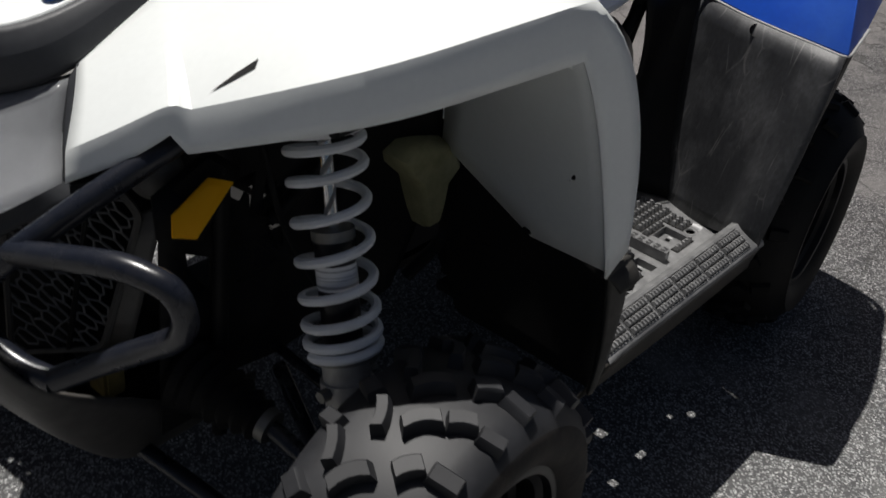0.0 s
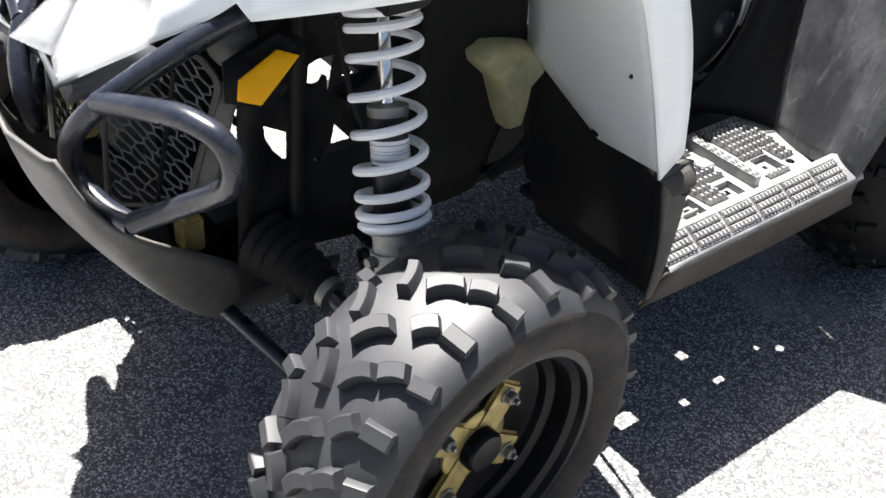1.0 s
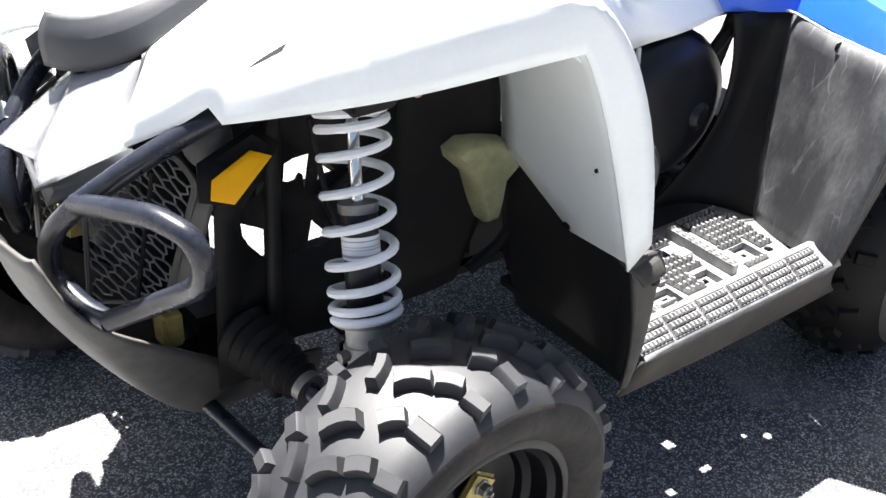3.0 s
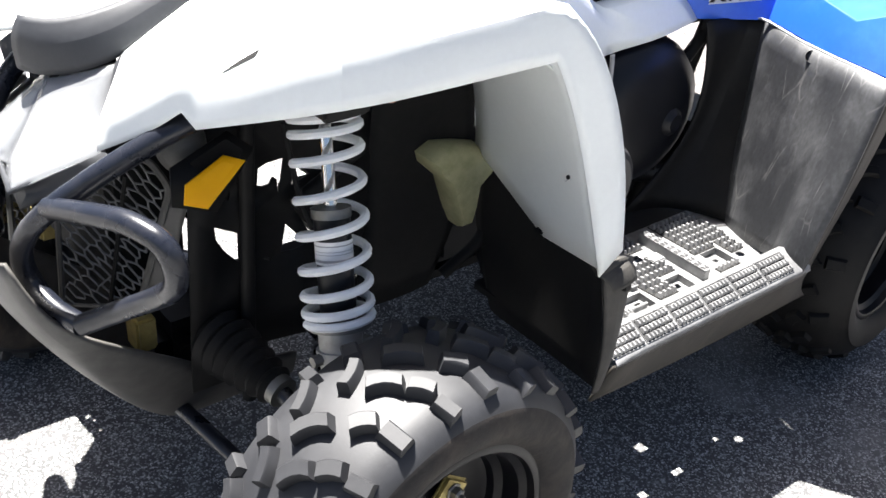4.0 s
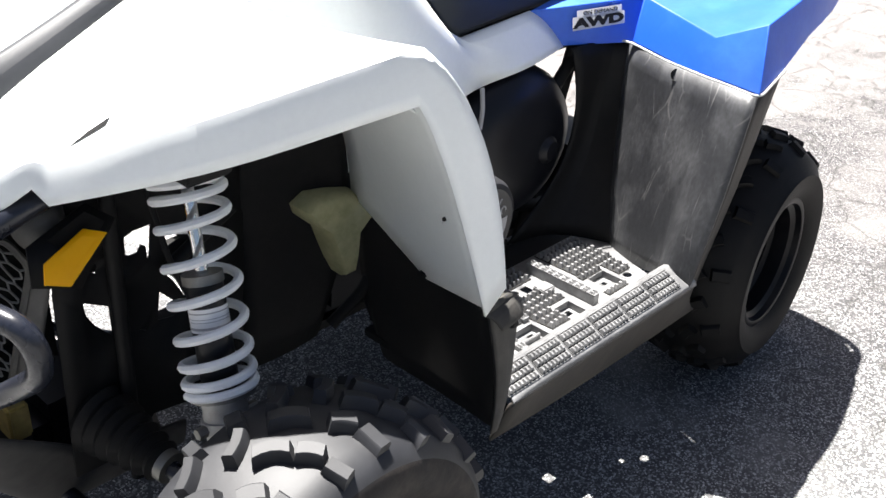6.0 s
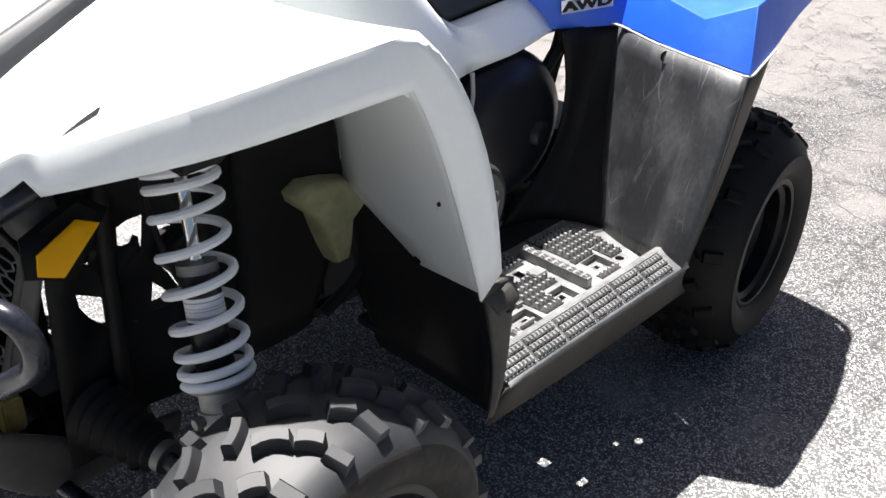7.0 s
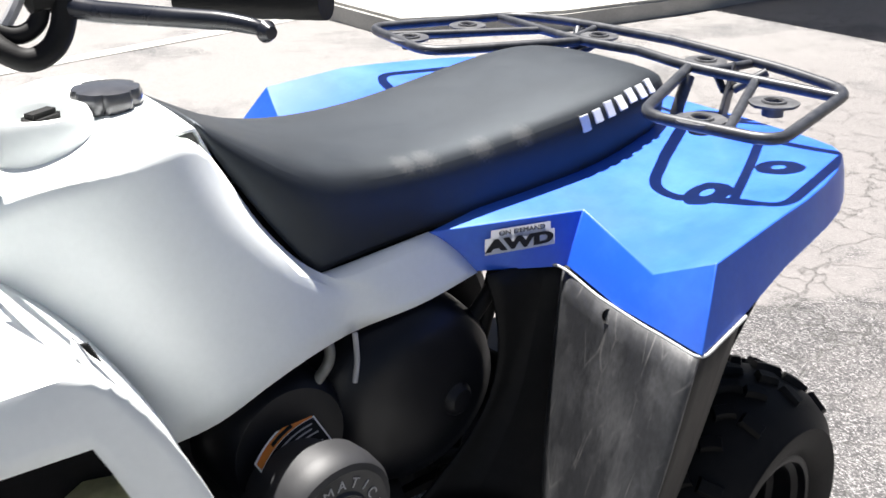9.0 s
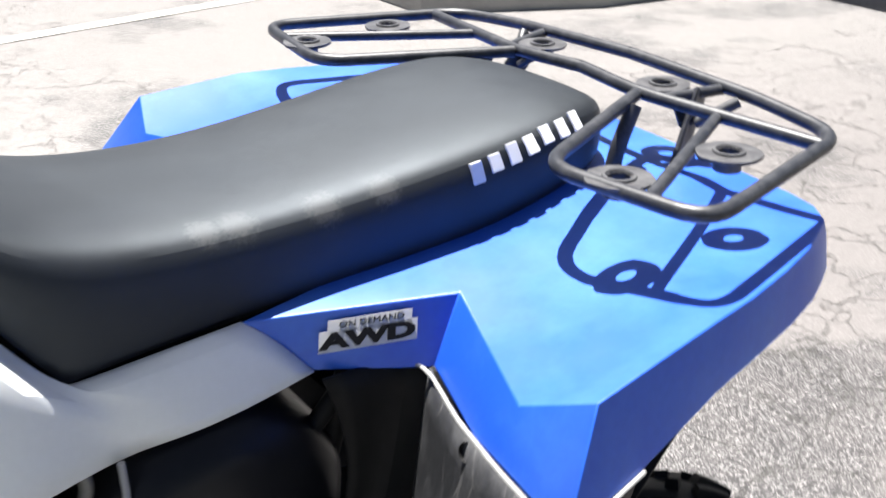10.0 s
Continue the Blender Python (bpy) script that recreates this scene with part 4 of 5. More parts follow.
# ---- front end ----
# reflector behind the bumper
bm = facets([(-0.138, -0.296, 0.679), (-0.106, -0.296, 0.664), (-0.047, -0.289, 0.714), (-0.068, -0.270, 0.719), (-0.130, -0.285, 0.700)], [(0, 1, 2, 3, 4)])
for o in both_sides("side_reflector", bm, YELLOW, bike, "amber side reflector"):
    skin(o, 0.004, levels=0, bevel=0.001)
bm = facets([(-0.150, -0.288, 0.672), (-0.090, -0.290, 0.648), (-0.030, -0.282, 0.722), (-0.055, -0.258, 0.742), (-0.140, -0.268, 0.715)], [(0, 1, 2, 3, 4)])
for o in both_sides("reflector_bracket", bm, BLACK, bike):
    o.location = (0.004, 0.010 if o.data.vertices[0].co.y < 0 else -0.010, -0.002)
    skin(o, 0.004, levels=0)

# nose pod and headlights
band = [
    [(-0.222, 0.0, 0.770), (-0.206, -0.050, 0.770), (-0.140, -0.108, 0.792), (-0.060, -0.112, 0.840), (0.080, -0.104, 0.905), (0.200, -0.112, 0.962)],
    [(-0.228, 0.0, 0.815), (-0.205, -0.055, 0.815), (-0.135, -0.102, 0.838), (-0.050, -0.100, 0.872), (0.080, -0.100, 0.928), (0.200, -0.105, 0.985)],
    [(-0.212, 0.0, 0.842), (-0.185, -0.048, 0.843), (-0.118, -0.078, 0.862), (-0.040, -0.078, 0.888), (0.080, -0.078, 0.938), (0.200, -0.085, 0.995)],
]
for o in both_sides("pod_rim", sheet(band), FADED, bike, "faded dark grey plastic pod rim"):
    skin(o, 0.004)
top = [band[2], [(-0.205, 0.0, 0.848), (-0.170, -0.030, 0.852), (-0.108, -0.050, 0.872), (-0.030, -0.048, 0.902), (0.080, -0.046, 0.950), (0.200, -0.048, 1.005)],
       [(-0.200, 0.0, 0.849), (-0.165, 0.0, 0.856), (-0.103, 0.0, 0.876), (-0.025, 0.0, 0.908), (0.080, 0.0, 0.956), (0.200, 0.0, 1.010)]]
for o in both_sides("pod_top", sheet(top), WHITE, bike):
    skin(o, 0.003)
bm = lathe([(0.0, 0.0035), (0.016, 0.0035), (0.018, 0.002), (0.018, -0.002)], 28, Matrix.Diagonal((1.35, 1, 0.9, 1)))
bm.transform(basis((-0.098, -0.050, 0.879), (1, 0.1, 0.4), (-0.3, -0.25, 0.9)) @ pose(0, 0, 0, 90))
badge = part("badge", bm, BADGE_BLUE, bike, "oval blue badge with a white star shape")
bm = bmesh.new()
for a in (25, 155, 90):
    box(-0.014, 0.014, -0.0018, 0.0018, 0.0, 0.0048, 0.0005, bm, pose(0, 0, 0, 0, 0, a))
bm.transform(basis((-0.098, -0.050, 0.879), (1, 0.1, 0.4), (-0.3, -0.25, 0.9)))
part("badge_star", bm, PRINT_WHITE, badge)

lens = [
    [(-0.200, -0.045, 0.768), (-0.178, -0.075, 0.778), (-0.132, -0.108, 0.797)],
    [(-0.235, -0.045, 0.715), (-0.240, -0.085, 0.730), (-0.162, -0.130, 0.744)],
    [(-0.268, -0.045, 0.662), (-0.293, -0.125, 0.662), (-0.187, -0.168, 0.709)],
]
for o in both_sides("headlight", pin(sheet(lens), [lens[2][1], lens[0][2]]), LENS, bike, "clouded clear headlight lens"):
    skin(o, 0.003)
    o.visible_shadow = False
    if o.data.vertices[1].co.y > 0:
        o.location.y = -0.09
    back = 1 if o.data.vertices[1].co.y < 0 else -1
    bowl = sheet([[(x + 0.035, y * 0.93, z + 0.002) for x, y, z in r] for r in lens], sharp_cols=(1,))
    if back < 0:
        bowl = mirrored(bowl)
    skin(part("bowl", bowl, BOWL, o, "bright headlight reflector bowl"), 0.003)
trim = [[(-0.270, -0.002, 0.650), (-0.296, -0.128, 0.659), (-0.180, -0.146, 0.705)], [(-0.262, 0.0, 0.630), (-0.284, -0.126, 0.636), (-0.160, -0.170, 0.685)]]
for o in both_sides("headlight_trim", pin(sheet(trim), [trim[0][1], trim[1][1]]), FADED, bike):
    skin(o, 0.006)
side = [[(-0.131, -0.108, 0.798), (-0.161, -0.131, 0.745), (-0.186, -0.169, 0.710)], [(-0.118, -0.108, 0.812), (-0.150, -0.155, 0.775), (-0.185, -0.192, 0.735)]]
for o in both_sides("headlight_surround", sheet(side), FADED, bike):
    skin(o, 0.004)


def grille():
    """A lattice of long slanted six-sided openings inside a five-sided frame."""
    rim = [Vector(p) for p in ((-0.238, -0.098, 0.452), (-0.156, -0.170, 0.459), (-0.108, -0.195, 0.648), (-0.127, -0.176, 0.688), (-0.222, -0.094, 0.680))]
    ex = (rim[1] - rim[0]).normalized()
    ey = (rim[4] - rim[0] - ex * (rim[4] - rim[0]).dot(ex)).normalized()
    flat = [((p - rim[0]).dot(ex), (p - rim[0]).dot(ey)) for p in rim]
    turn = math.radians(38)
    co, si = math.cos(turn), math.sin(turn)
    rnd = random.Random(4)
    place = {}

    def at(s, t):
        key = (round(s * 100), round(t * 100))
        if key not in place:
            u, w = (s + rnd.uniform(-0.16, 0.16)) * 0.0125, (t + rnd.uniform(-0.16, 0.16)) * 0.0300
            place[key] = (co * u - si * w + 0.05, si * u + co * w + 0.11)
        return place[key]

    def inside(q):
        return all((b[0] - a[0]) * (q[1] - a[1]) - (b[1] - a[1]) * (q[0] - a[0]) > 0 for a, b in zip(flat, flat[1:] + flat[:1]))

    bm = bmesh.new()
    for j in range(-12, 13):
        for i in range(-22, 23):
            cx, cy = i + 0.5 * (j % 2), j * 0.866
            c = [(cx + 0.577 * math.sin(math.radians(60 * k)), cy + 0.577 * math.cos(math.radians(60 * k))) for k in range(4)]
            for k in (0, 1, 2):
                a, b = at(*c[k]), at(*c[k + 1])
                if inside(a) and inside(b):
                    tube([rim[0] + ex * p[0] + ey * p[1] for p in (a, b)], 0.0016, seg=4, bm=bm, caps=False)
    return bm, rim


bm, rimline = grille()
both_sides("grille_lattice", bm, LATTICE, bike)
both_sides("grille_frame", tube(rimline, 0.005, 0.015, 6, closed=True), SKID, bike)
both_sides("grille_bar", tube([rimline[0].lerp(rimline[1], 0.62), rimline[4].lerp(rimline[2], 0.62)], 0.004, seg=6), BLACK, bike)
for o in both_sides("grille_border", sheet([[rimline[1], rimline[2]], [rimline[1] + Vector((0.026, -0.022, 0.0)), rimline[2] + Vector((0.024, -0.018, 0.012))]]), SKID, bike):
    skin(o, 0.006)
bm = box(-0.17, -0.06, -0.13, 0.13, 0.44, 0.72, 0.01)
part("radiator", bm, BLACK, bike)

# frame, gearcase and arms behind the front wheel
def side_plate(outline, gaps, y):
    """An upright plate with uneven openings through it."""
    bm = bmesh.new()
    edges = []
    for loop in [outline] + gaps:
        v = [bm.verts.new((x, y, z)) for x, z in loop]
        edges += [bm.edges.new((v[k], v[(k + 1) % len(v)])) for k in range(len(v))]
    bmesh.ops.triangle_fill(bm, use_beauty=True, edges=edges, normal=(0, -1, 0))
    return bm


gaps = [[(0.019, 0.647), (0.033, 0.652), (0.061, 0.653), (0.053, 0.599), (0.050, 0.602), (0.049, 0.622), (0.043, 0.627), (0.037, 0.617), (0.026, 0.616), (0.017, 0.620)],
        [(-0.052, 0.574), (-0.015, 0.553), (-0.015, 0.503), (-0.039, 0.532), (-0.050, 0.553)],
        [(-0.030, 0.629), (-0.024, 0.621), (-0.027, 0.609), (-0.037, 0.614)],
        [(0.078, 0.643), (0.105, 0.615), (0.072, 0.604)],
        [(0.076, 0.566), (0.108, 0.554), (0.110, 0.517), (0.102, 0.519), (0.087, 0.550)],
        [(0.062, 0.544), (0.101, 0.499), (0.078, 0.494), (0.054, 0.498)],
        [(0.024, 0.497), (0.038, 0.497), (0.036, 0.488)]]
skin(part("frame_plate", side_plate([(-0.10, 0.30), (0.0, 0.30), (0.03, 0.345), (0.10, 0.335), (0.18, 0.345), (0.205, 0.50), (0.22, 0.80), (-0.06, 0.80), (-0.09, 0.60)], gaps, -0.205), BLACK, bike), 0.004, levels=0)
both_sides("frame_upright", tube([(-0.012, -0.216, 0.26), (-0.006, -0.222, 0.80)], 0.011), BLACK, bike)
arch = [[(-0.13, -0.06, 0.750), (-0.10, -0.16, 0.752), (-0.06, -0.245, 0.752)], [(0.05, -0.06, 0.825), (0.05, -0.18, 0.822), (0.05, -0.29, 0.815)],
        [(0.18, -0.06, 0.870), (0.18, -0.20, 0.850), (0.20, -0.31, 0.835)], [(0.30, -0.06, 0.830), (0.31, -0.18, 0.800), (0.325, -0.262, 0.790)]]
for o in both_sides("arch_liner", sheet(arch), BLACK, bike):
    skin(o, 0.003)
both_sides("frame_brace", tube([(0.066, -0.222, 0.585), (0.18, -0.222, 0.645)], 0.010), BLACK, bike)
both_sides("brake_hose", tube([(0.045, -0.23, 0.72), (0.055, -0.26, 0.60), (0.085, -0.29, 0.52), (0.10, -0.36, 0.44)], 0.0045, 0.05, 8), BLACK, bike)
for o in [part("inner_fender", sheet([[(0.20, -0.195, 0.332), (0.30, -0.195, 0.326), (0.345, -0.200, 0.338)], [(0.205, -0.195, 0.52), (0.34, -0.200, 0.52), (0.40, -0.225, 0.52)], [(0.21, -0.205, 0.70), (0.33, -0.212, 0.70), (0.385, -0.240, 0.70)], [(0.21, -0.215, 0.82), (0.28, -0.230, 0.82), (0.330, -0.255, 0.82)]]), BLACK, bike)]:
    skin(o, 0.004)
both_sides("strut_tower", box(0.0, 0.07, -0.40, -0.20, 0.795, 0.83, 0.006), BLACK, bike)
part("gearcase", box(-0.11, 0.03, -0.13, 0.13, 0.22, 0.36, 0.03), ENGINE, bike)
boot_a, boot_b = Vector((-0.055, -0.20, 0.385)), Vector((-0.030, -0.335, 0.365))
prof = []
for k in range(15):
    t = k / 14
    prof.append((0.050 - 0.026 * t + (0.005 if k % 2 else -0.003), t * 0.137))
bm = lathe([(0.0, 0.0)] + prof + [(0.0, 0.137)], 24)
d = (boot_b - boot_a).normalized()
bm.transform(Matrix.Translation(boot_a) @ Vector((0, 1, 0)).rotation_difference(d).to_matrix().to_4x4())
both_sides("axle_boot", bm, BLACK, bike, "ribbed black rubber boot")
both_sides("boot_clamp", tube([boot_b - d * 0.004, boot_b + d * 0.010], 0.024, seg=20), STEEL, bike)
both_sides("drive_axle", tube([boot_b, (-0.0, -0.52, 0.30)], 0.013), TUBE, bike)
both_sides("lower_arm", tube([(-0.10, -0.15, 0.24), (-0.04, -0.52, 0.19)], 0.013), TUBE, bike)
both_sides("lower_arm", tube([(0.16, -0.15, 0.24), (0.0, -0.52, 0.19)], 0.013), TUBE, bike)
both_sides("tie_rod", tube([(0.10, -0.12, 0.36), (0.09, -0.50, 0.33)], 0.008), TUBE, bike)
both_sides("knuckle", box(-0.035, 0.035, -0.53, -0.46, 0.19, 0.46, 0.012), STEEL, bike)
both_sides("gearcase_bracket", box(-0.175, -0.145, -0.20, -0.16, 0.40, 0.455, 0.004), GOLD, bike)

# strut details
both_sides("strut_collar", tube([A.lerp(B, 0.455), A.lerp(B, 0.50)], 0.026, seg=20), STEEL, bike)
both_sides("strut_label", tube([A.lerp(B, 0.605), A.lerp(B, 0.715)], 0.0247, seg=20, caps=False), PRINT_WHITE, bike, "white printed label with unreadable marks")
for lo, hi in ((0.622, 0.628), (0.650, 0.653), (0.664, 0.667), (0.690, 0.702)):
    both_sides("label_bar", tube([A.lerp(B, lo), A.lerp(B, hi)], 0.0251, seg=20, caps=False), PRINT_GREY, bike)
both_sides("strut_seat", tube([A.lerp(B, 1.0), A.lerp(B, 1.03)], 0.043, seg=24), STEEL, bike)
both_sides("strut_seat", tube([A.lerp(B, -0.08), A.lerp(B, -0.03)], 0.046, seg=24), BLACK, bike)
both_sides("strut_bolt", tube([A.lerp(B, 1.16) + Vector((-0.045, 0.0, 0.0)), A.lerp(B, 1.16) + Vector((0.045, 0.0, 0.0))], 0.008, seg=6), STEEL, bike)
both_sides("strut_clamp", tube([A.lerp(B, 1.14), A.lerp(B, 1.19)], 0.033, seg=20), ALLOY, bike)

# expansion bottle
def bottle():
    outline = [(0.300, 0.600), (0.322, 0.615), (0.360, 0.612), (0.392, 0.607), (0.413, 0.588), (0.435, 0.553), (0.407, 0.530), (0.402, 0.483), (0.396, 0.458), (0.374, 0.457), (0.360, 0.489), (0.338, 0.551), (0.306, 0.582)]
    bm = bmesh.new()
    cx, cz = sum(p[0] for p in outline) / 13, sum(p[1] for p in outline) / 13
    rings = [[bm.verts.new((cx + (x - cx) * s, y, cz + (z - cz) * s)) for x, z in outline] for y, s in ((-0.165, 0.9), (-0.172, 1.0), (-0.218, 1.0), (-0.232, 0.93), (-0.238, 0.80))]
    for a, b in zip(rings, rings[1:]):
        for k in range(13):
            bm.faces.new((a[k], a[(k + 1) % 13], b[(k + 1) % 13], b[k]))
    bm.faces.new(rings[0][::-1])
    bm.faces.new(rings[-1])
    return bm


part("coolant_bottle", bottle(), BOTTLE, bike, "yellowed translucent plastic bottle").location = (-0.008, -0.022, 0.006)
part("bottle_hose", tube([(0.42, -0.215, 0.55), (0.45, -0.23, 0.50), (0.43, -0.24, 0.42), (0.36, -0.22, 0.36)], 0.011, 0.04), BLACK, bike)

# slot in the fender
fender_ob = bpy.data.objects["front_fender"]
fender_eval = fender_ob.evaluated_get(bpy.context.evaluated_depsgraph_get())
bm = bmesh.new()
loop = []
for p in ((-0.094, -0.306, 0.850), (-0.067, -0.314, 0.864), (-0.041, -0.323, 0.876), (-0.052, -0.330, 0.870), (-0.072, -0.319, 0.860)):
    ok, q, nn, _ = fender_eval.closest_point_on_mesh(Vector(p))
    if nn.z < 0:
        nn = -nn
    loop.append(bm.verts.new(q + nn * 0.0012))
bm.faces.new(loop)
both_sides("fender_slot", bm, BLACK, bike)
both_sides("fender_clip", lathe([(0.0, -0.002), (0.004, -0.002), (0.005, 0.002)], 12, pose(0.316, -0.508, 0.689, 0, 0, 60)), BLACK, bike)

part("horn", lathe([(0.0, -0.026), (0.018, -0.024), (0.029, -0.014), (0.033, 0.0), (0.033, 0.03)], 32, pose(-0.098, -0.215, 0.712, 0, 0, -25)), SKID, bike, "round dark grey horn")
part("cable_end", tube([(0.190, -0.265, 0.770), (0.203, -0.258, 0.742), (0.208, -0.256, 0.728)], 0.0065, 0.01, 10), PINK, bike, "faded pink cable sleeve")

# ---- engine and belt cover ----
part("engine", box(0.40, 0.90, -0.14, 0.16, 0.295, 0.66, 0.03), ENGINE, bike)
part("underbody", box(-0.08, 1.45, -0.11, 0.11, 0.245, 0.30, 0.02), BLACK, bike)
# unseen block, added to keep a sun patch off the ground near the boot
part("sun_block_box", box(0.05, 0.185, 0.10, 0.27, 0.41, 0.60, 0.012), BLACK, bike)
# unseen slab on the far side, added to shade the ground below
part("sun_block_pan", box(0.33, 1.05, 0.112, 0.32, 0.25, 0.30, 0.02), BLACK, bike)
for o in both_sides("tunnel_side", sheet([[(0.43, -0.245, 0.352), (0.60, -0.245, 0.352), (0.79, -0.242, 0.352)], [(0.43, -0.215, 0.40), (0.60, -0.20, 0.40), (0.79, -0.20, 0.40)]]), BLACK, bike):
    skin(o, 0.004)
bm = lathe([(0.0, -0.062), (0.06, -0.060), (0.11, -0.052), (0.145, -0.036), (0.162, -0.010), (0.168, 0.03), (0.168, 0.09)], 56)
bm.transform(pose(0.811, -0.190, 0.548) @ Matrix.Diagonal((1.0, 1, 0.90, 1)))
part("belt_cover", bm, ENGINE, bike, "large rounded black belt cover")
bm = lathe([(0.0, -0.035), (0.05, -0.034), (0.085, -0.030), (0.10, -0.01), (0.105, 0.09)], 48)
bm.transform(pose(0.590, -0.200, 0.560))
part("belt_cover_front", bm, ENGINE, bike)
part("cover_boss", lathe([(0.0, -0.014), (0.018, -0.013), (0.026, -0.006), (0.03, 0.01)], 28, pose(0.868, -0.247, 0.535, 0, 0, 6)), ENGINE, bike)
DISC = pose(0.590, -0.328, 0.500, 4, 0, 4) @ Matrix.Diagonal((1.07, 1, 1.07, 1))
DISCMAT = mat("satin_black_cap", (0.022, 0.022, 0.024), 0.55, 0.0, grain=0.2, bump=0.08, gloss_var=0.1)
disc = part("clutch_cap", lathe([(0.0, -0.016), (0.040, -0.016), (0.043, -0.011), (0.068, -0.011), (0.073, -0.014), (0.081, -0.011), (0.086, -0.002), (0.088, 0.02), (0.086, 0.045), (0.070, 0.055), (0.064, 0.11)], 64, DISC), DISCMAT, bike, "round satin black clutch cap")
part("cap_centre", lathe([(0.0, -0.028), (0.022, -0.027), (0.028, -0.022), (0.030, -0.012)], 40, DISC), ENGINE, disc)
bm = bmesh.new()
r0, r1 = 0.043, 0.064
va = [[bm.verts.new((r * math.cos(a), -0.0122, r * math.sin(a))) for r in (r0, r1)] for a in np.linspace(math.radians(-150), math.radians(5), 25)]
for p, q in zip(va, va[1:]):
    bm.faces.new((p[0], p[1], q[1], q[0]))
bm.transform(DISC)
part("cap_band", bm, PRINT_GREY, disc, "worn silver band")
for k, ch in enumerate("AUTOMATIC"):
    a = math.radians(195 - k * 21.5)
    m = DISC @ Matrix.Translation((0.054 * math.cos(a), -0.0118, 0.054 * math.sin(a))) @ pose(0, 0, 0, 90, 0, 0) @ pose(0, 0, 0, 0, 0, math.degrees(a) - 90)
    lettering("letter", ch, 0.020, PRINT_GREY, disc, m)

# warning label on the cover
LAB = basis((0.584, -0.245, 0.563), (0.101, 0.01, 0.045), (0.0, -1.0, 0.35))
def arc_strip(w, h0, h1, z, bend=0.010, x_from=-0.5, x_to=0.5):
    bm = bmesh.new()
    va = []
    for s in np.linspace(x_from, x_to, 9):
        va.append([bm.verts.new((s * w, hh + bend * (1 - 4 * s * s), z)) for hh in (h0, h1)])
    for p, q in zip(va, va[1:]):
        bm.faces.new((p[0], q[0], q[1], p[1]))
    bm.transform(LAB)
    return bm


label = part("warning_label", arc_strip(0.104, -0.037, 0.029, 0.0006), PRINT_WHITE, bike, "curved black warning label with orange heading")
part("label_field", arc_strip(0.099, -0.034, 0.014, 0.0012), PRINT_BLACK, label)
part("label_heading", arc_strip(0.099, 0.015, 0.0265, 0.0012), PRINT_ORANGE, label)
for k in range(6):
    part("label_bar", arc_strip(0.095, -0.030 + k * 0.0072, -0.0275 + k * 0.0072, 0.0018, x_from=-0.46, x_to=(0.30, 0.44, 0.22, 0.46, 0.40, 0.45)[k]), PRINT_GREY, label)
part("label_bar", arc_strip(0.095, 0.018, 0.0235, 0.0018, x_from=-0.2, x_to=0.2), PRINT_BLACK, label)

# pipes and bracket under the side panel
part("vent_pipe", tube([(0.705, -0.222, 0.690), (0.705, -0.226, 0.650), (0.698, -0.228, 0.618)], 0.0042, 0.01), PRINT_GREY, bike, "pale grey vent pipe")
part("vent_pipe", tube([(0.668, -0.20, 0.70), (0.672, -0.215, 0.66), (0.640, -0.215, 0.630)], 0.008, 0.02), STEEL, bike)
for m in ((0.90, -0.17, 0.30, 1.00, -0.20, 0.74), (0.86, -0.19, 0.40, 0.98, -0.18, 0.36)):
    both_sides("rear_frame_tube", tube([m[:3], m[3:]], 0.014), BLACK, bike)
both_sides("rear_frame_tube", tube([(0.93, -0.20, 0.62), (1.05, -0.20, 0.74)], 0.012), BLACK, bike)
part("rear_axle_housing", box(1.17, 1.37, -0.16, 0.16, 0.18, 0.38, 0.03), ENGINE, bike)
part("rear_axle", tube([(1.272, -0.46, 0.274), (1.272, 0.46, 0.274)], 0.02), TUBE, bike)
for o in both_sides("rear_liner", sheet([[(1.03, -0.55, 0.55), (1.06, -0.40, 0.58), (1.08, -0.22, 0.60)], [(1.10, -0.565, 0.72), (1.12, -0.40, 0.74), (1.12, -0.20, 0.74)], [(1.50, -0.43, 0.775), (1.50, -0.30, 0.78), (1.50, -0.15, 0.78)]]), BLACK, bike):
    skin(o, 0.003)
part("under_seat", box(0.60, 1.45, -0.15, 0.15, 0.66, 0.80, 0.02), BLACK, bike)

# pale worn edge along the footwell panel, and its screw
edge = [(1.020, -0.250, 0.716), (1.036, -0.272, 0.717), (1.036, -0.300, 0.716), (1.010, -0.385, 0.714), (0.991, -0.477, 0.715), (0.983, -0.530, 0.716), (0.974, -0.596, 0.715), (1.087, -0.579, 0.734)]
both_sides("panel_edge", tube(edge, 0.0024, 0.02, 8), PALE_EDGE, bike, "pale worn plastic edge")
screw_m = basis((0.999, -0.421, 0.699), (0, -1, 0), (-1, -0.2, 0.35))
bm = lathe([(0.0, 0.0), (0.0065, 0.0), (0.0085, -0.002), (0.010, 0.0015), (0.011, 0.004)], 20, screw_m @ pose(0, 0, 0, 90))
both_sides("panel_screw", bm, BLACK, bike)

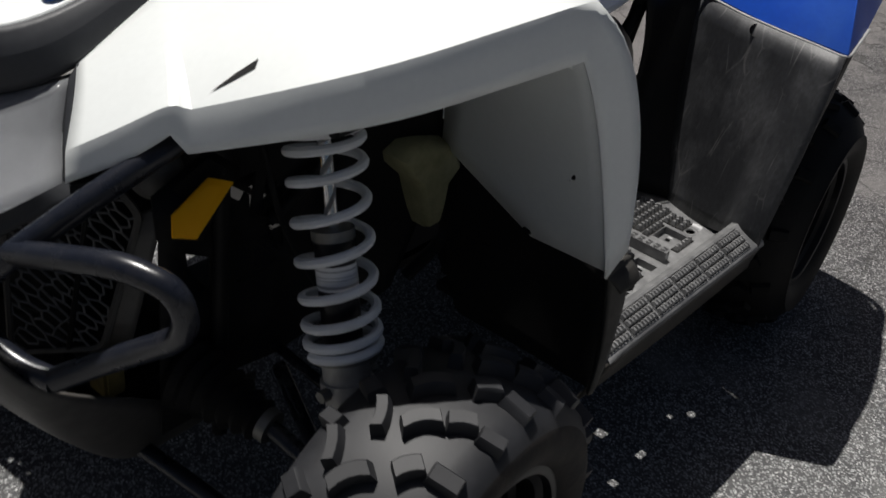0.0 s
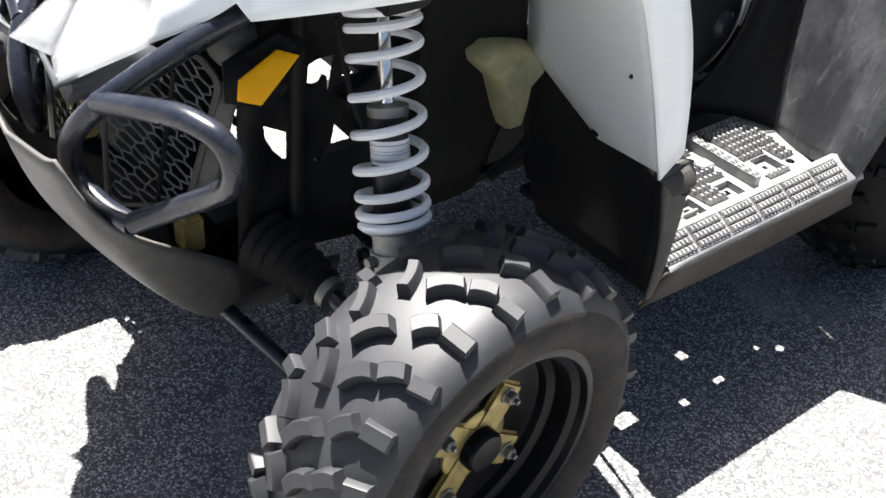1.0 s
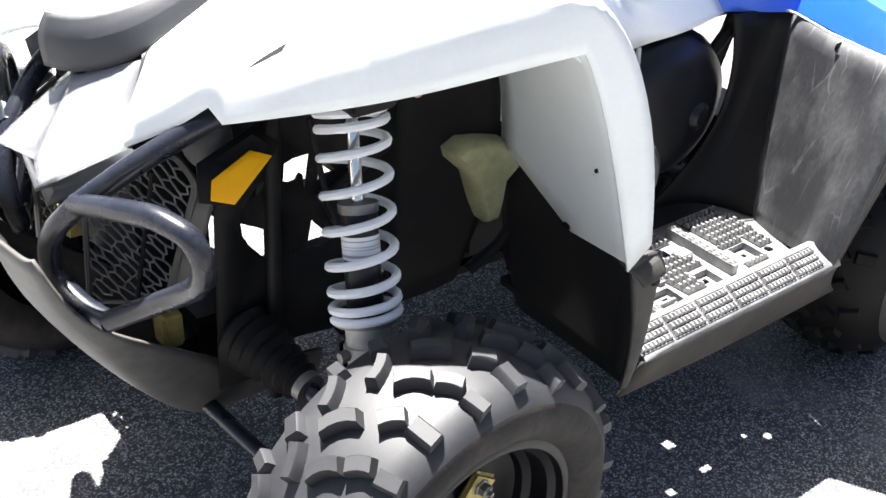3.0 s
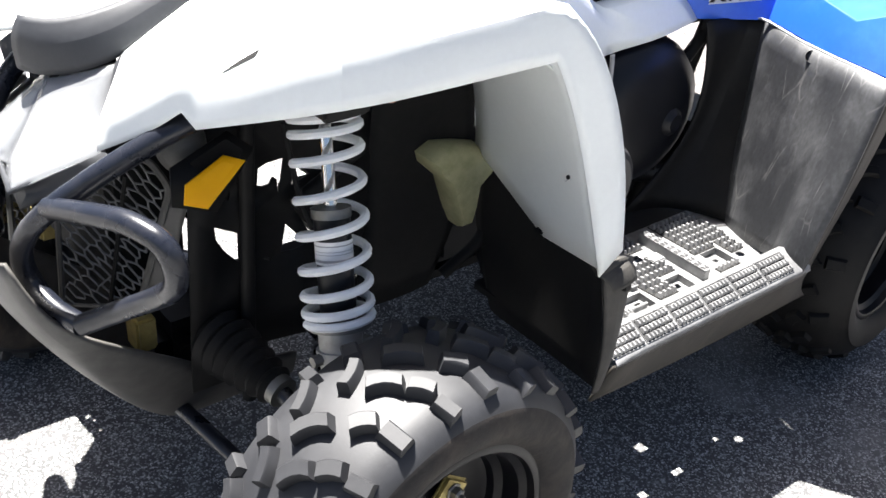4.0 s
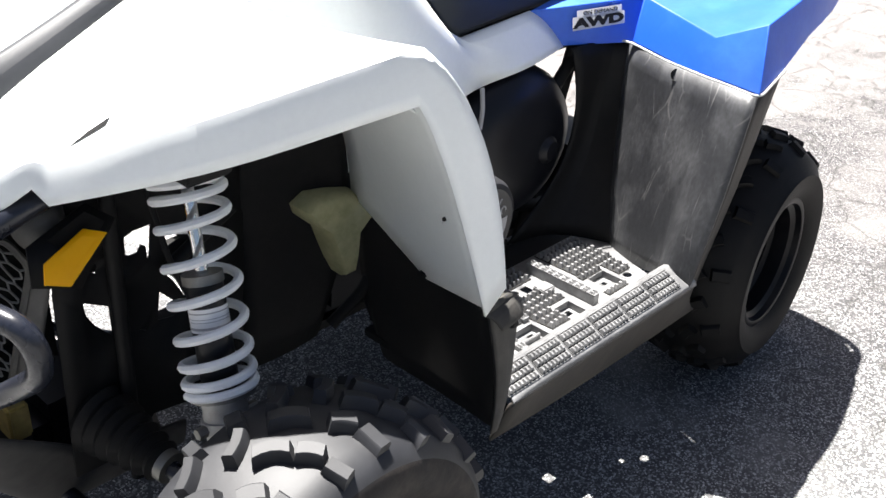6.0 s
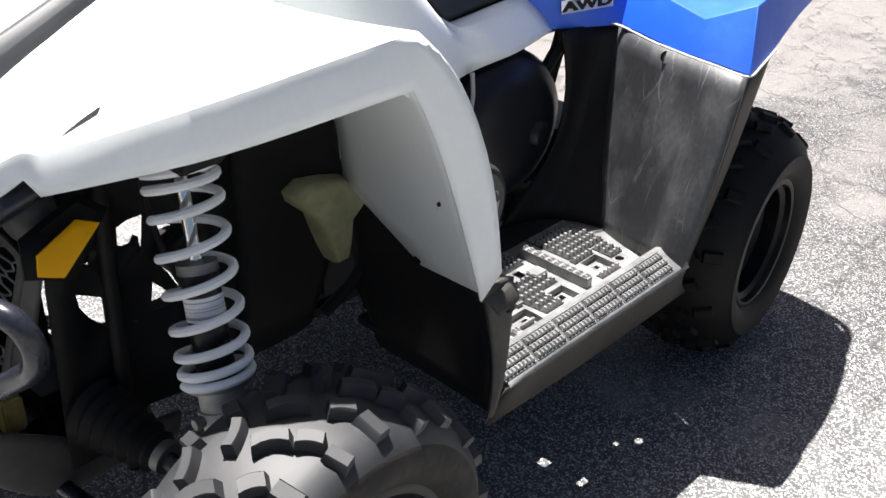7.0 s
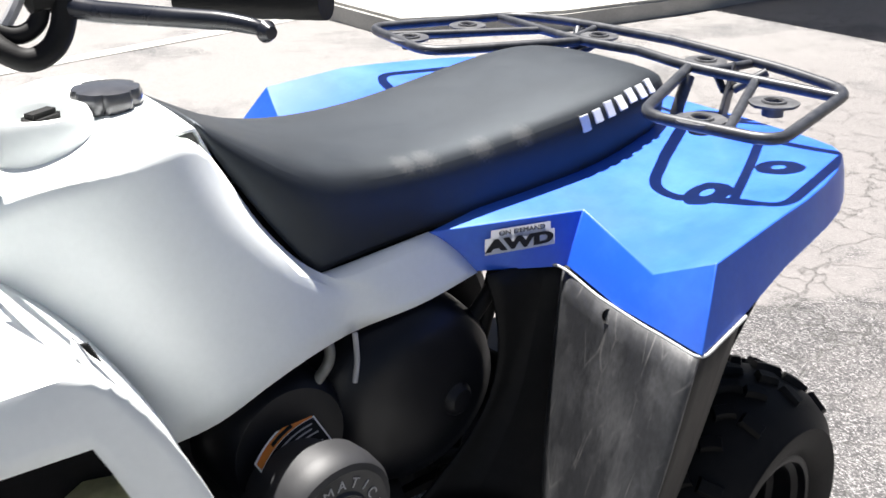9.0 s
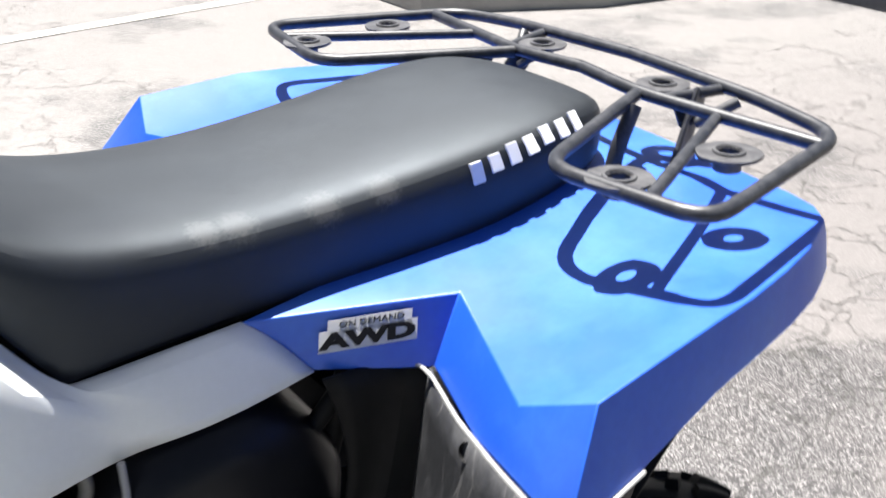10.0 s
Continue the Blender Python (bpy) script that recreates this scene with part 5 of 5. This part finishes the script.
# all-wheel-drive plate on the blue side
c0, c1 = Vector((0.935, -0.2195, 0.741)), Vector((1.048, -0.2555, 0.775))
AWD = basis((c0 + c1) / 2 + Vector((-0.0035, -0.0085, 0.0055)), Vector((0.115, -0.0415, 0.0036)), (-0.322, -0.858, 0.399))
def plate(w, h, z, material, name, parent, y=0.0, x=0.0, slant=0.18):
    bm = bmesh.new()
    pts = [(-w / 2 - slant * h / 2, -h / 2), (w / 2 - slant * h / 2, -h / 2), (w / 2 + slant * h / 2, h / 2), (-w / 2 + slant * h / 2, h / 2)]
    lo = [bm.verts.new((x + a, y + b, z - 0.001)) for a, b in pts]
    hi = [bm.verts.new((x + a, y + b, z)) for a, b in pts]
    bm.faces.new(hi)
    for k in range(4):
        bm.faces.new((lo[k], lo[(k + 1) % 4], hi[(k + 1) % 4], hi[k]))
    bm.transform(AWD)
    return part(name, bm, material, parent, smooth=False)


awd = plate(0.112, 0.0235, 0.0012, PRINT_SILVER, "drive_plate", bike, y=-0.006)
awd["label"] = "white bordered plate reading AWD"
plate(0.096, 0.016, 0.0012, PRINT_SILVER, "plate_top", awd, y=0.009, x=0.004)
shear = Matrix(((1, 0.18, 0, 0), (0, 1, 0, 0), (0, 0, 1, 0), (0, 0, 0, 1)))
lettering("letters", "AWD", 0.0225, PRINT_BLACK, awd, AWD @ Matrix.Translation((0.0, -0.0065, 0.0018)) @ shear, 0.0008, 1.92, 0.0013)
lettering("small_letters", "ON DEMAND", 0.0098, PRINT_BLACK, awd, AWD @ Matrix.Translation((0.006, 0.0105, 0.0018)) @ shear, 0.0005, 1.25)

# white marks on the seat
seat_ob = bpy.data.objects["seat"]
dg = bpy.context.evaluated_depsgraph_get()
seat_eval = seat_ob.evaluated_get(dg)
for k in range(7):
    want = Vector((1.187, -0.190, 0.892)).lerp(Vector((1.357, -0.150, 0.900)), k / 6)
    away = Vector((0, -0.75, 0.66))
    ok, p, n, _ = seat_eval.ray_cast(want + away * 0.2, -away)
    if not ok:
        ok, p, n, _ = seat_eval.closest_point_on_mesh(want)
    if n.dot(away) < 0:
        n = -n
    bm = box(-0.009, 0.009, -0.0135 + 0.0025 * (k % 3 == 1), 0.0135 - 0.002 * (k % 2), -0.003, 0.0016, 0.001, m=basis(p, (1, 0.19, 0.04), n))
    part("seat_mark", bm, PRINT_WHITE, seat_ob)

# ---- tank top, cap, cup and handlebar ----
CAP = pose(0.476, -0.030, 0.996) @ Matrix.Diagonal((0.89, 0.89, 0.92, 1))
bm = bmesh.new()
n = 72
prev = None
for r, z, amp in ((0.036, 0.0, 0.0), (0.036, 0.006, 0.0), (0.030, 0.007, 0.0), (0.030, 0.011, 0.0), (0.047, 0.012, 0.12), (0.049, 0.016, 0.12), (0.049, 0.034, 0.12), (0.046, 0.040, 0.10), (0.030, 0.043, 0.03), (0.002, 0.044, 0.0)):
    ring = []
    for k in range(n):
        a = 2 * math.pi * k / n
        notch = max(0.0, math.cos(6 * a)) ** 6
        ring.append(bm.verts.new((r * (1 - amp * notch) * math.cos(a), r * (1 - amp * notch) * math.sin(a), z)))
    if prev:
        for k in range(n):
            bm.faces.new((prev[k], prev[(k + 1) % n], ring[(k + 1) % n], ring[k]))
    prev = ring
bm.faces.new(prev)
bm.transform(CAP)
part("fuel_cap", bm, CAP_GREY, bike, "black lobed fuel cap")
bm = lathe([(0.070, 0.075), (0.067, 0.034), (0.064, 0.008), (0.060, 0.000), (0.054, -0.002), (0.050, 0.003), (0.047, 0.018), (0.044, 0.026), (0.0, 0.028)], 40, pose(0.383, -0.052, 1.024, -90, 0, 0) @ Matrix.Diagonal((0.93, 1, 0.93, 1)))
part("dash_cup", bm, WHITE, bike)
part("ignition_knob", box(-0.024, 0.024, -0.013, 0.013, 0.0, 0.028, 0.006, m=pose(0.385, -0.050, 0.996, 0, 0, 25)), BLACK, bike)

bars = tube([(0.30, 0.0, 1.205), (0.31, -0.08, 1.210), (0.375, -0.215, 1.222), (0.435, -0.315, 1.194), (0.518, -0.458, 1.195)], 0.011, 0.05)
both_sides("handlebar", bars, TUBE, bike)
both_sides("hand_grip", tube([Vector((0.442, -0.328, 1.188)).lerp(Vector((0.520, -0.462, 1.196)), k / 16) for k in range(17)], 0.017, seg=18, taper=lambda t: 1.0 + 0.05 * math.sin(t * 50)), BLACK, bike, "black rubber hand grip")
lev = [(0.345, -0.262, 1.186), (0.362, -0.292, 1.181), (0.402, -0.358, 1.181), (0.443, -0.415, 1.181), (0.457, -0.438, 1.178), (0.464, -0.447, 1.174)]
both_sides("brake_lever", tube(rounded(lev, 0.04), 0.0095, seg=12, taper=lambda t: 1.2 - 0.5 * t), TUBE, bike, "black brake lever")
both_sides("lever_ball", lathe([(0.0, -0.0105), (0.006, -0.009), (0.0105, 0.0), (0.006, 0.009), (0.0, 0.0105)], 16, Matrix.Translation((0.464, -0.447, 1.174))), TUBE, bike)
both_sides("lever_perch", tube([(0.318, -0.262, 1.196), (0.365, -0.262, 1.200)], 0.017, seg=20), BLACK, bike)
part("steering_stem", tube([(0.24, 0.0, 0.93), (0.30, 0.0, 1.21)], 0.022), BLACK, bike)
part("control_cable", tube([(0.352, -0.272, 1.200), (0.344, -0.276, 1.165), (0.330, -0.278, 1.145), (0.305, -0.276, 1.136), (0.285, -0.262, 1.150), (0.275, -0.20, 1.185)], 0.012, 0.02, 10), BLACK, bike)
part("control_cable", tube([(0.335, -0.262, 1.205), (0.326, -0.262, 1.168), (0.306, -0.262, 1.158), (0.290, -0.245, 1.165), (0.278, -0.17, 1.20)], 0.009, 0.02, 10), BLACK, bike)
part("control_cable", tube([(0.318, -0.250, 1.198), (0.300, -0.255, 1.172), (0.285, -0.235, 1.150), (0.26, -0.12, 1.02)], 0.006, 0.02, 8), PRINT_GREY, bike)
part("dash_shell", box(0.18, 0.29, -0.09, 0.09, 0.92, 1.00, 0.03), BLACK, bike)

# ---- footboard studs ----
def stud_plate(origin, ex, ey, nx, ny, fill=0.72, h=0.0090, lift=0.0006):
    """A patch of board moulded into rows of small blunt pyramids; one skin."""
    bm = bmesh.new()
    o, ex, ey = Vector(origin), Vector(ex), Vector(ey)
    up = ex.cross(ey).normalized()
    up = up if up.z > 0 else -up
    g = [[bm.verts.new(o + ex * i + ey * j + up * lift) for j in range(ny + 1)] for i in range(nx + 1)]
    for i in range(nx):
        for j in range(ny):
            c = [g[i][j], g[i + 1][j], g[i + 1][j + 1], g[i][j + 1]]
            mid = sum((q.co for q in c), Vector()) / 4
            foot = [bm.verts.new(mid + (q.co - mid) * fill) for q in c]
            top = [bm.verts.new(mid + (q.co - mid) * fill * 0.5 + up * h) for q in c]
            for q in range(4):
                r = (q + 1) % 4
                bm.faces.new((c[q], c[r], foot[r], foot[q]))
                bm.faces.new((foot[q], foot[r], top[r], top[q]))
            bm.faces.new(top)
    return bm


def patch_shade(origin, ex, ey, nx, ny):
    """A near-black sheet whose colour stands for the shade between a patch's studs."""
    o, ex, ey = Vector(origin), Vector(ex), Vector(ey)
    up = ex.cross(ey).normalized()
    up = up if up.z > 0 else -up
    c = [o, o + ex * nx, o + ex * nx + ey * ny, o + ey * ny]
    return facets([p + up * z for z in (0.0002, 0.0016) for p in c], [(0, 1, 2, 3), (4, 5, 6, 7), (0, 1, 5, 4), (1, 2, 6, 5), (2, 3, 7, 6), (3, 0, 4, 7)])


for o, ex, ey, nx, ny in (
        ((0.795, -0.296, BZ), (0.0120, 0, 0), (0.0005, -0.0165, 0), 9, 6),
        ((0.862, -0.399, BZ), (0.0120, 0, 0), (0, -0.0150, 0), 3, 3),
        ((0.795, -0.398, BZ), (0.0115, 0, 0), (0, -0.0140, 0), 5, 1),
        ((0.790, -0.462, BZ), (0.0115, 0, 0), (0, -0.0140, 0), 5, 1),
        ((0.632, -0.296, BZ), (0.0120, 0, 0), (0.0003, -0.0165, 0), 8, 3),
        ((0.622, -0.376, BZ), (0.0120, 0, 0), (0.0025, -0.0165, 0), 8, 3),
        ((0.626, -0.426, BZ), (0.0120, 0, 0), (0.0015, -0.0165, 0), 4, 3),
        ((0.520, -0.296, BZ), (0.0120, 0, 0), (0.0010, -0.0165, 0), 7, 8),
        ((0.440, -0.296, BZ), (0.0120, 0, 0), (0, -0.0165, 0), 6, 6)):
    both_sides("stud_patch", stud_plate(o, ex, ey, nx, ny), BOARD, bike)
    both_sides("patch_shade", patch_shade(o, ex, ey, nx, ny), STUD_SHADE, bike)


def serrated_rib(x, y0, y1, h):
    """A raised cross rib with a row of blunt teeth along its top."""
    n = int((y1 - y0) / 0.015)
    bm = box(x - 0.004, x + 0.011, y0, y1, BZ - 0.001, BZ + h, 0.001)
    join(bm, stud_plate((x - 0.004, y0, BZ + h), (0.0075, 0, 0), (0, (y1 - y0) / n, 0), 2, n, 0.7, 0.004, 0.0004))
    return bm


for x, y0, y1, h in ((0.746, -0.476, -0.320, 0.020), (0.612, -0.430, -0.300, 0.008), (0.544, -0.486, -0.432, 0.008)):
    both_sides("board_rib", serrated_rib(x, y0, y1, h), BOARD, bike)
both_sides("board_step", box(0.700, 0.732, -0.398, -0.372, BZ - 0.002, BZ + 0.010, 0.002), BOARD, bike)
both_sides("board_bar", box(0.566, 0.612, -0.466, -0.461, BZ - 0.012, BZ - 0.002, 0.001), BOARD, bike)
e0, e1 = Vector((0, -0.5385, 0.4055)), Vector((0, -0.5735, 0.3865))
for k in range(6):
    x0 = 0.404 + k * 0.0765
    both_sides("grip_pad", stud_plate((x0, e0.y, e0.z), (0.070 / 8, 0, 0), (0, (e1.y - e0.y) / 3, (e1.z - e0.z) / 3), 8, 3, 0.90, 0.0060, 0.0008), BOARD, bike)
    both_sides("patch_shade", patch_shade((x0, e0.y, e0.z), (0.070 / 8, 0, 0), (0, (e1.y - e0.y) / 3, (e1.z - e0.z) / 3), 8, 3), STUD_SHADE, bike)
    both_sides("pad_border", tube([(x0 - 0.001, e0.y + 0.001, e0.z + 0.001), (x0 + 0.071, e0.y + 0.001, e0.z + 0.001), (x0 + 0.071, e1.y - 0.001, e1.z), (x0 - 0.001, e1.y - 0.001, e1.z)], 0.0014, 0.003, 6, closed=True), BOARD, bike)

# ---- distance ----
# kerbed island with pale paving and a strip of grass
def island():
    bm = bmesh.new()
    pts = [(3.72, 3.60), (4.65, 3.17), (5.6, 3.05), (9.0, 2.9), (30.0, 2.5), (30.0, 40.0), (3.72, 40.0)]
    top = [bm.verts.new((x, y, 0.12)) for x, y in pts]
    low = [bm.verts.new((x, y, -0.02)) for x, y in pts]
    bm.faces.new(top)
    for k in range(len(pts)):
        bm.faces.new((low[k], low[(k + 1) % len(pts)], top[(k + 1) % len(pts)], top[k]))
    bmesh.ops.bevel(bm, geom=[e for e in bm.edges if e.verts[0].co.z > 0.1 and e.verts[1].co.z > 0.1], offset=0.02, segments=2, affect="EDGES")
    return bm


tagged(part("pavement", island(), CONCRETE, None), "pale concrete pavement with a raised kerb", "pavement", kind="structure")
bm = bmesh.new()
g = [bm.verts.new(p) for p in ((0.9, 4.13, 0.004), (0.9, 4.25, 0.004), (3.6, 4.55, 0.004), (3.6, 4.44, 0.004))]
bm.faces.new(g)
tagged(part("painted_line", bm, PAINT, None, smooth=False), "worn pale painted parking line on the asphalt", "road marking", kind="structure")


# an unseen flat roof on posts beyond the lot, added to shade the asphalt
shelter = tagged(new("shade_roof"), "unseen plain flat roof on steel posts, added to shade the asphalt", "shelter")
shelter.location = (7.6, 4.2, 0)
part("roof", box(-1.51, 2.4, -1.77, 2.3, 2.60, 2.74, 0.02), CONCRETE, shelter)
for x, y in ((2.2, -1.5), (2.2, 2.1), (-1.3, 2.1), (0.5, 2.1)):
    part("post", tube([(x, y, -0.01), (x, y, 2.61)], 0.05, seg=16), TUBE, shelter)
